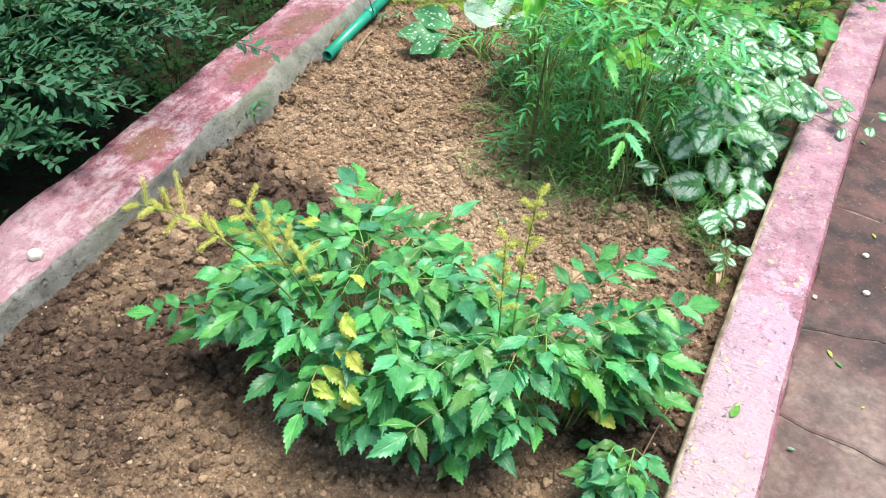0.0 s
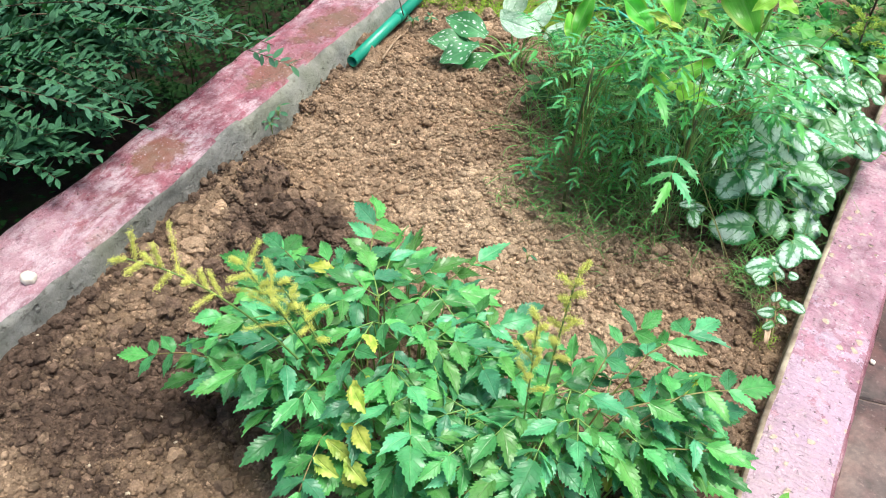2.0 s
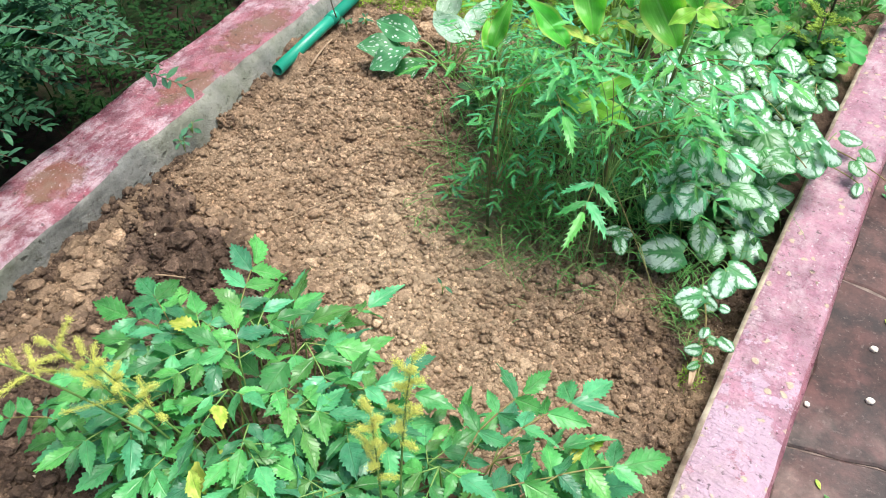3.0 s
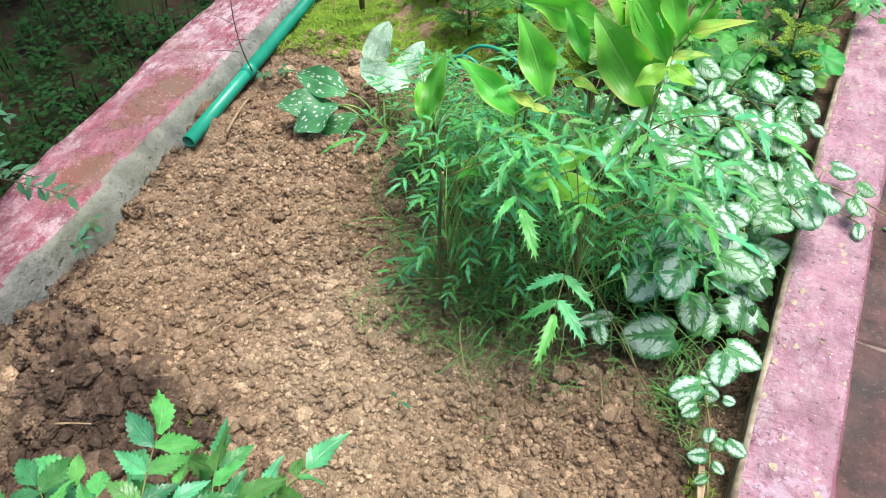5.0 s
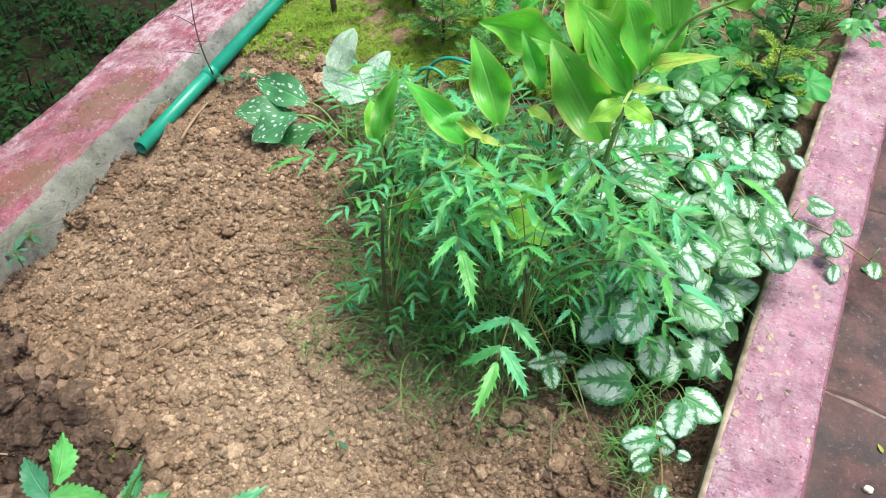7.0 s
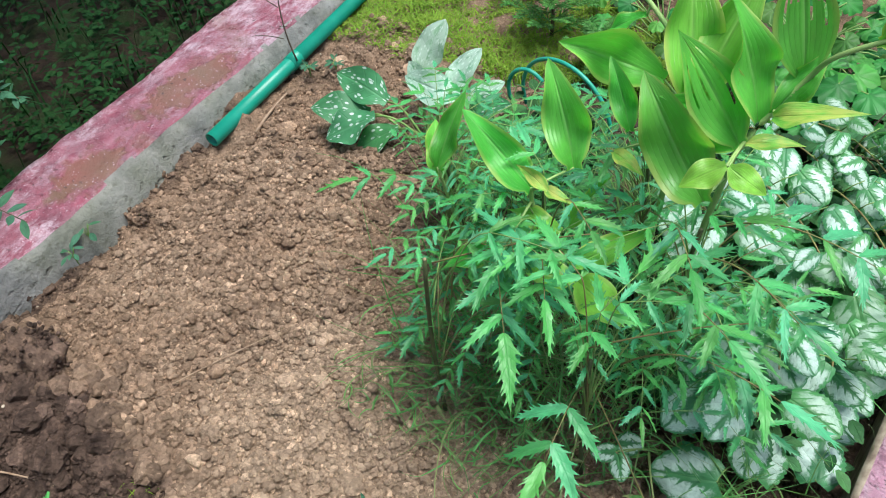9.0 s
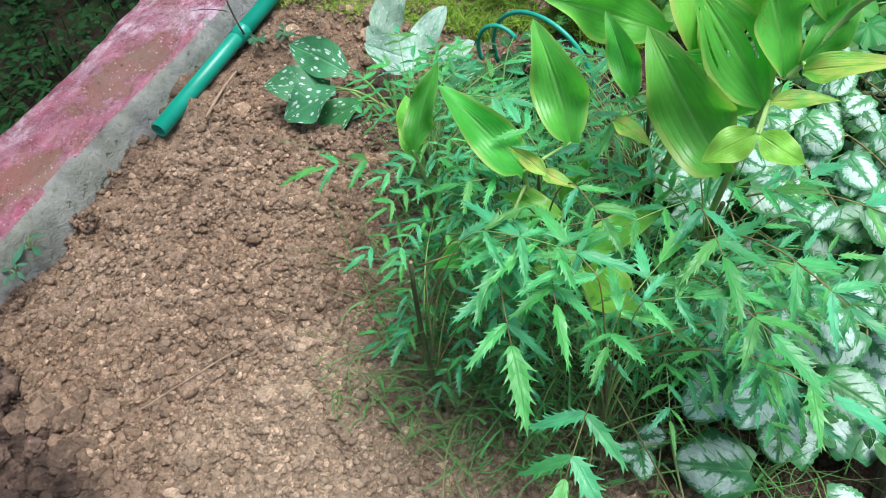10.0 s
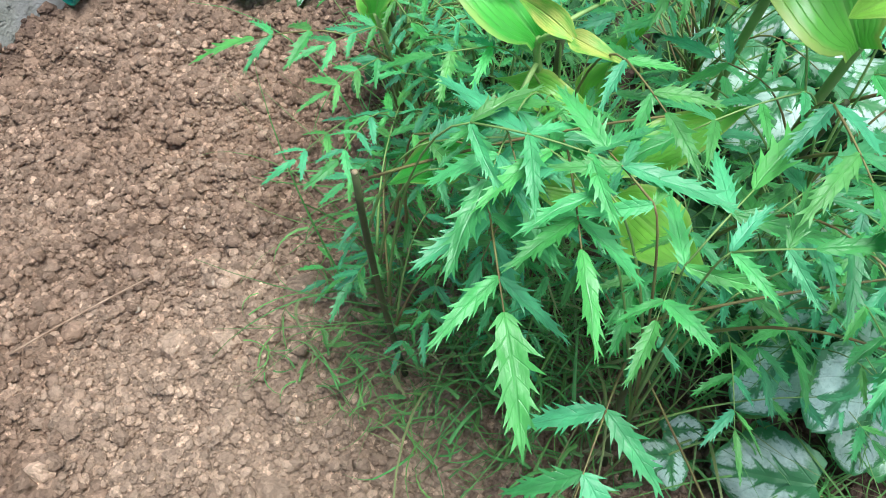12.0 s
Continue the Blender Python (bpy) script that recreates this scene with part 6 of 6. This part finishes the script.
def conifer(at, n, reach, material, label, needles, h=0.16):
    """A small evergreen: a twiggy stem with flat sprays or needles."""
    o = Vector(at)
    thing = root("conifer_sapling", o, label, "shrub", "small evergreens")
    s = Shape()
    s.tube([(0, 0, 0), (0.004, 0.0, h * 0.5), (0.0, 0.004, h)], 0.004, 0.0015, 6)
    part("stem", s.mesh("stem", [BARK]), thing)
    for k in range(n):
        a = k * 2.4
        z = h * (0.15 + 0.85 * k / n)
        out = Vector((math.cos(a), math.sin(a), R.uniform(0.2, 0.8))).normalized()
        length = reach * (1.1 - 0.6 * k / n) * R.uniform(0.7, 1.1)
        path = bezier((0, 0, z), Vector((0, 0, z)) + out * length * 0.5 + UP * 0.01, Vector((0, 0, z)) + out * length, 12)
        b = Shape()
        b.tube(path, 0.0012, 0.0005, 4)
        for i in range(2, 12):
            for sgn in (-1, 1):
                for q in range(2 if needles else 1):
                    axis = (path[i] - path[i - 1]).normalized()
                    w = (axis * 0.7 + axis.cross(UP).normalized() * sgn * R.uniform(0.4, 0.9) + UP * R.uniform(-0.3, 0.5)).normalized()
                    if needles:
                        blade(b, path[i], w, R.uniform(0.012, 0.020), 0.0005, 0.1, 2)
                    else:
                        tip = path[i] + w * length * 0.28 * (1.1 - i / 14)
                        b.tube([path[i], path[i].lerp(tip, 0.6), tip], 0.0013, 0.0006, 4)
                        for u in (0.35, 0.65, 0.9):
                            c = path[i].lerp(tip, u)
                            for s2 in (-1, 1):
                                t2 = c + (w * 0.7 + w.cross(UP) * s2 * 0.6) * 0.007
                                b.tube([c, t2], 0.0011, 0.0005, 4)
        part("spray", b.mesh("spray", [material]), thing)


conifer((-0.68, 1.95, -0.01), 16, 0.10, THUJA, "small bright green thuja sapling on the moss", False, 0.12)
conifer((-0.80, 2.06, -0.01), 16, 0.11, THUJA, "small green thuja sapling behind the moss", False, 0.13)
conifer((-0.56, 1.90, -0.01), 12, 0.08, THUJA, "small green thuja seedling on the moss", False, 0.08)
conifer((-0.06, 1.98, -0.01), 11, 0.075, THUJA_Y, "young golden-green thuja sapling beside the kerb", False, 0.15)
conifer((-0.06, 2.12, -0.01), 22, 0.11, THUJA, "dark green thuja sapling with brown stem", False, 0.24)
conifer((0.06, 2.30, 0.0), 22, 0.12, BLUE, "small silvery blue spruce beside the kerb", True, 0.20)


def lobed_leaf_plant():
    o = Vector((0.0, 2.22, 0.0))
    thing = root("lobed_leaf_plant", o, "bright green lobed leaf leaning over the kerb end", "plant")
    s = Shape()
    s.tube(bezier((0, 0, 0), (0.03, -0.02, 0.10), (0.055, -0.04, 0.10), 7), 0.0016, 0.0012, 5)
    stalk = part("leaf_stalk", s.mesh("leaf_stalk", [GREENSTALK]), thing)
    for a in (-70, -35, 0, 35, 70):
        way = Vector((math.sin(radians(a)), -math.cos(radians(a)), -0.15))
        part("lobe", ASTILBE_LEAVES[(a // 35) % 5], stalk, aim((0.055, -0.04, 0.10), way, UP - Vector((0, 0.3, 0)), 0.052 if a == 0 else 0.042))


lobed_leaf_plant()


# ---- pipe, hose, stake, twigs ----
def pipe():
    o = Vector((-1.020, 1.436, 0.018))
    thing = root("green_pipe", o, "green plastic water pipe lying along the kerb", "pipe")
    end = Vector((-1.134, 2.9, 0.036)) - o
    n = 24
    for name, a, b, r in (("pipe_length", 0.0, 0.150, 0.0130), ("pipe_length", 0.158, 1.0, 0.0130), ("joint", 0.146, 0.162, 0.0146)):
        s = Shape()
        sides = 20
        p0, p1 = end * a, end * b
        d = (p1 - p0).normalized()
        x = d.cross(UP).normalized()
        z = x.cross(d)
        verts, faces = [], []
        for q, rad in ((p0 + d * 0.03, r * 0.82), (p0, r * 0.82), (p0, r), (p1, r)):
            for k in range(sides):
                w = 2 * math.pi * k / sides
                verts.append(q + x * rad * math.cos(w) + z * rad * math.sin(w))
        for lay in range(3):
            for k in range(sides):
                k2 = (k + 1) % sides
                faces.append((lay * sides + k, lay * sides + k2, (lay + 1) * sides + k2, (lay + 1) * sides + k))
        s.add(verts, faces)
        # A near-black disc paints the shade inside the bore.
        s.add(verts[:sides], [tuple(range(sides))], None, 1)
        part(name, s.mesh(name, [PIPE, BORE_SHADE]), thing)


pipe()


def hose_loop():
    s = Shape()
    pts = []
    for i in range(40):
        a = math.pi * (-0.12 + 1.24 * i / 39)
        pts.append((-0.535 - 0.086 * math.cos(a), 1.735 + 0.02 * math.cos(a), 0.050 + 0.085 * math.sin(a)))
    s.tube(pts, 0.0033, 0.0033, 8)
    pts = []
    for i in range(30):
        a = math.pi * (0.25 + 0.9 * i / 29)
        pts.append((-0.588 + 0.035 * math.cos(a), 1.715, 0.075 + 0.045 * math.sin(a)))
    s.tube(pts, 0.0033, 0.0033, 8)
    tagged(new("hose_loop", s.mesh("hose_loop", [HOSE])), "thin green hose looped upright in the far bed", "hose")


hose_loop()


def twig(name, pts, r, label, material=None, forks=()):
    s = Shape()
    s.tube(bezier(*pts, 10), r, r * 0.55, 6)
    for f in forks:
        s.tube(bezier(*f, 6), r * 0.6, r * 0.3, 5)
    return tagged(new(name, s.mesh(name, [material or TWIG])), label, "stick" if name == "stake" else "twig")


twig("stake", ((-0.928, 1.95, -0.02), (-0.928, 1.952, 0.3), (-0.925, 1.955, 0.7)), 0.0065, "brown wooden stake standing in moss", BARK)
twig("twig", ((-0.978, 1.492, 0.008), (-0.982, 1.54, 0.022), (-0.985, 1.584, 0.022)), 0.0032, "short pale dry stick on the soil")
twig("twig", ((-0.735, 1.075, 0.010), (-0.705, 1.13, 0.018), (-0.675, 1.195, 0.012)), 0.0012, "thin dry twig lying on the soil")
twig("twig", ((-0.160, 1.14, 0.010), (-0.175, 1.18, 0.015), (-0.191, 1.225, 0.016)), 0.0011, "thin dry grass stalk on the soil")
twig("twig", ((-0.045, 0.70, 0.010), (-0.037, 0.75, 0.03), (-0.030, 0.80, 0.04)), 0.0012, "thin dry grass stalk leaning on the kerb")
twig("twig", ((-0.860, 0.861, 0.014), (-0.81, 0.885, 0.022), (-0.752, 0.903, 0.014)), 0.0017, "dark dry twig on damp soil")
twig("root", ((-0.847, 1.009, 0.012), (-0.835, 0.99, 0.024), (-0.815, 0.976, 0.012)), 0.0009, "fine pale root lying on damp soil")
twig("root", ((-0.842, 0.938, 0.012), (-0.81, 0.915, 0.024), (-0.771, 0.903, 0.012)), 0.0009, "fine pale root lying on damp soil")
twig("root", ((-0.79, 0.972, 0.012), (-0.775, 0.985, 0.018), (-0.757, 0.992, 0.012)), 0.0008, "fine pale root lying on damp soil")
twig("root", ((-0.52, 1.02, 0.012), (-0.50, 1.03, 0.016), (-0.49, 1.06, 0.012)), 0.0008, "fine pale root lying on crumbly soil")
twig("root", ((-0.38, 1.02, 0.012), (-0.35, 1.035, 0.016), (-0.32, 1.03, 0.012)), 0.0008, "fine pale root lying on crumbly soil")
twig("twig", ((-1.02, 1.655, 0.03), (-1.05, 1.66, 0.10), (-1.055, 1.69, 0.18)), 0.0016, "bare brown twig rising over the pipe", BARK,
     [((-1.045, 1.66, 0.09), (-1.03, 1.64, 0.11), (-1.00, 1.64, 0.115)), ((-1.05, 1.67, 0.12), (-1.07, 1.66, 0.14), (-1.09, 1.66, 0.14)), ((-1.04, 1.655, 0.07), (-1.07, 1.64, 0.08), (-1.09, 1.63, 0.075))])
twig("twig", ((-0.30, 1.80, 0.05), (-0.15, 1.80, 0.08), (-0.02, 1.84, 0.06)), 0.0026, "brown bare branch lying in the ground cover", BARK,
     [((-0.14, 1.80, 0.075), (-0.13, 1.83, 0.12), (-0.10, 1.86, 0.16))])


def lump(name, at, size, material, label, category, seed, flat=0.7):
    tv, tf = ico(3)
    rr = np.random.RandomState(seed)
    off = rr.rand(3) * 10
    v = np.array([np.array(p) * (1 + 0.28 * noise.noise(Vector(p) * 1.6 + Vector(off)) + 0.14 * noise.noise(Vector(p) * 4 + Vector(off))) for p in tv])
    v = v * np.array([1.0, 0.85, flat]) * size / 2
    me = raw_mesh(name, v, tf, material, np.full(len(v), 0.15))
    ob = new(name, me)
    ob.matrix_world = pose(*at, 0, 0, rr.uniform(0, 360))
    return tagged(ob, label, category)


lump("snail_shell", (-1.045, 0.595, 0.062), 0.026, STONE, "small round off-white shell on the red kerb", "shell", 3, 0.75)
def soil_clump(x, y, size, seed, bits, damp):
    """A crumbling mound: a rough core with small crumbs stuck to it."""
    r = np.random.RandomState(seed)
    tv, tf = ico(4)
    off = Vector(r.rand(3) * 10)
    core = []
    for p in tv:
        p = Vector(p)
        k = 1 + 0.30 * noise.noise(p * 1.7 + off) + 0.20 * noise.noise(p * 4.5 + off) + 0.13 * noise.noise(p * 11 + off)
        core.append((p.x * k * size * 0.5, p.y * k * size * 0.42, p.z * k * size * 0.52))
    vs, fs, count = [np.array(core)], [tf], len(tv)
    bv, bf = ico(1)
    for k in range(bits):
        q = r.normal(size=3)
        q = q / np.linalg.norm(q) * [0.5, 0.44, 0.50] * size * r.uniform(0.85, 1.25)
        q[2] = abs(q[2]) * (1.0 if k % 3 else 0.15)
        v = bv * (1 + 0.25 * r.uniform(-1, 1, (len(bv), 1)))
        vs.append(v * r.uniform(0.0015, 0.0045) + q)
        fs.append(bf + count)
        count += len(bv)
    v = np.concatenate(vs)
    ob = new("soil_clump", raw_mesh("soil_clump", v, np.concatenate(fs), CLODS, np.full(len(v), damp), True))
    ob.location = (x, y, float(soil_height(np.array([x]), np.array([y]))[0]) + size * 0.12)
    tagged(ob, "large dark damp clump of soil on the bed", "soil clump", kind="stuff")


for x, y, size, seed, bits, damp in ((-0.922, 1.00, 0.092, 4, 320, 0.72), (-0.945, 0.945, 0.035, 5, 90, 0.6), (-0.86, 0.86, 0.04, 8, 120, 0.6), (-1.015, 1.262, 0.032, 10, 80, 0.5)):
    soil_clump(x, y, size, seed, bits, damp)
for x, y, size, seed in ((-0.615, 0.911, 0.030, 31), (-0.60, 0.935, 0.026, 32), (-0.58, 1.02, 0.020, 33), (-0.44, 1.09, 0.018, 34), (-0.16, 1.16, 0.024, 35), (-0.235, 1.195, 0.028, 36),
                         (-0.48, 0.98, 0.018, 37), (-0.70, 1.12, 0.020, 38), (-0.66, 1.30, 0.020, 39)):
    ob = lump("soil_clod", (x, y, float(soil_height(np.array([x]), np.array([y]))[0]) + size * 0.2), size, CLODS, "dry brown soil clod on the bed", "soil clod", seed, 0.75)
for x, y, size, seed in ((-0.906, 0.955, 0.011, 24), (-0.865, 0.892, 0.014, 25), (-0.885, 0.935, 0.006, 26), (-0.93, 1.15, 0.007, 27), (-0.62, 1.22, 0.006, 28)):
    lump("pebble", (x, y, float(soil_height(np.array([x]), np.array([y]))[0]) + 0.006), size * 0.8, TAN, "small cream pebble on damp soil", "pebble", seed)
for x, y, size, seed in ((0.20, 1.192, 0.012, 14), (0.124, 1.144, 0.009, 15), (0.189, 1.291, 0.012, 16)):
    lump("pebble", (x, y, -0.006), size, STONE, "small pale pebble on the paving", "pebble", seed)


def fallen_leaf(at, size, a, material, label):
    s = leaf_shape(width=0.4, peak=0.45, fold=0.1, droop=0.05, segs=8, seed=int(size * 9999))
    ob = new("fallen_leaf", s.mesh("fallen_leaf", [material]))
    ob.matrix_world = aim(at, (math.cos(a), math.sin(a), 0.02), UP, size)
    tagged(ob, label, "leaf")


fallen_leaf((0.048, 0.79, 0.046), 0.028, 1.3, GEUM, "dark green fallen leaf on the kerb")
rr = random.Random(9)
for _ in range(16):
    fallen_leaf((rr.uniform(0.13, 0.34), rr.uniform(0.7, 2.1), -0.006), rr.uniform(0.007, 0.018), rr.uniform(0, 6.3), rr.choice((LAMIUM, ASTILBE, ASTILBE_Y)), "small leaf scrap on the paving")


def seedling(at, n, size, label, leaves):
    o = Vector(at)
    thing = root("seedling", o, label, "seedling", "seedlings in the bed")
    for k in range(n):
        a = k * 2.4
        foot = Vector((math.cos(a) * size * 0.35, math.sin(a) * size * 0.35, size * R.uniform(0.6, 1.4)))
        s = Shape()
        s.tube(bezier((0, 0, -0.01), (0, 0, foot.z * 0.7), foot, 5), 0.0009, 0.0006, 5)
        stalk = part("stalk", s.mesh("stalk", [GREENSTALK]), thing)
        part("leaf", R.choice(leaves), stalk, aim(foot, (math.cos(a), math.sin(a) - 0.3, R.uniform(-0.2, 0.5)), UP + jitter((0, -0.3, 0), 0.3), size * R.uniform(0.8, 1.2)))


seedling((-0.520, 1.275, 0.0), 9, 0.027, "bright green jagged seedling at the soil edge", JAGGED_LEAVES)
seedling((-0.50, 1.31, 0.0), 7, 0.034, "young jagged green shoot in soil", JAGGED_LEAVES)
seedling((-1.035, 1.19, 0.01), 7, 0.022, "small green weed seedling at kerb foot", SHRUB_LEAVES)
seedling((-1.020, 1.15, 0.01), 6, 0.018, "small green weed seedling at kerb foot", SHRUB_LEAVES)
seedling((-0.995, 1.655, 0.015), 12, 0.014, "pale olive creeping tuft beside the pipe", SHRUB_LEAVES)
seedling((-0.965, 1.69, 0.01), 10, 0.014, "pale olive creeping tuft beside the pipe", SHRUB_LEAVES)
seedling((-0.425, 1.08, 0.0), 2, 0.014, "tiny green sprout in crumbly soil", SHRUB_LEAVES)
twig("dry_petal", ((-0.555, 1.405, 0.012), (-0.54, 1.40, 0.026), (-0.52, 1.385, 0.012)), 0.0022, "curled pale dry petal on the soil", CUTWOOD)


def bark_scrap(at, length, width, a, label):
    """A curled strip of dead stem."""
    s = Shape()
    verts, faces = [], []
    for i in range(9):
        t = i / 8
        for k in range(5):
            w = (k - 2) / 2
            verts.append((w * width * (0.6 + 0.4 * math.sin(t * 3.0)), t * length, 0.004 * math.sin(t * 4) + (w * w) * width * 0.5))
    for i in range(8):
        for k in range(4):
            q = i * 5 + k
            faces.append((q, q + 1, q + 6, q + 5))
    s.add(verts, faces)
    ob = new("dead_stem", s.mesh("dead_stem", [TWIG]))
    ob.matrix_world = pose(*at, 0, 0, a)
    ob.modifiers.new("thickness", "SOLIDIFY").thickness = 0.0012
    tagged(ob, label, "dead stem")


bark_scrap((-0.028, 1.075, 0.018), 0.055, 0.004, 8, "pale grey strip of dead stem beside the kerb")
tuft = Shape()
for x, y, n, tall in ((-0.842, 0.947, 5, 0.05), (-0.30, 1.10, 3, 0.03), (-0.09, 1.22, 60, 0.055), (-0.07, 1.19, 40, 0.04), (-0.05, 1.155, 25, 0.035), (-0.10, 1.30, 60, 0.06)):
    for _ in range(n):
        a = R.uniform(0, 6.283)
        blade(tuft, (x + R.gauss(0, 0.012), y + R.gauss(0, 0.012), 0.006), (math.cos(a) * 0.7, math.sin(a) * 0.7, 0.8), tall * R.uniform(0.6, 1.2), R.uniform(0.0005, 0.001), R.uniform(0.8, 2.8))
tagged(new("thin_grass", tuft.mesh("thin_grass", [GRASS])), "few thin curly grass threads on dark soil", "grass", kind="stuff")
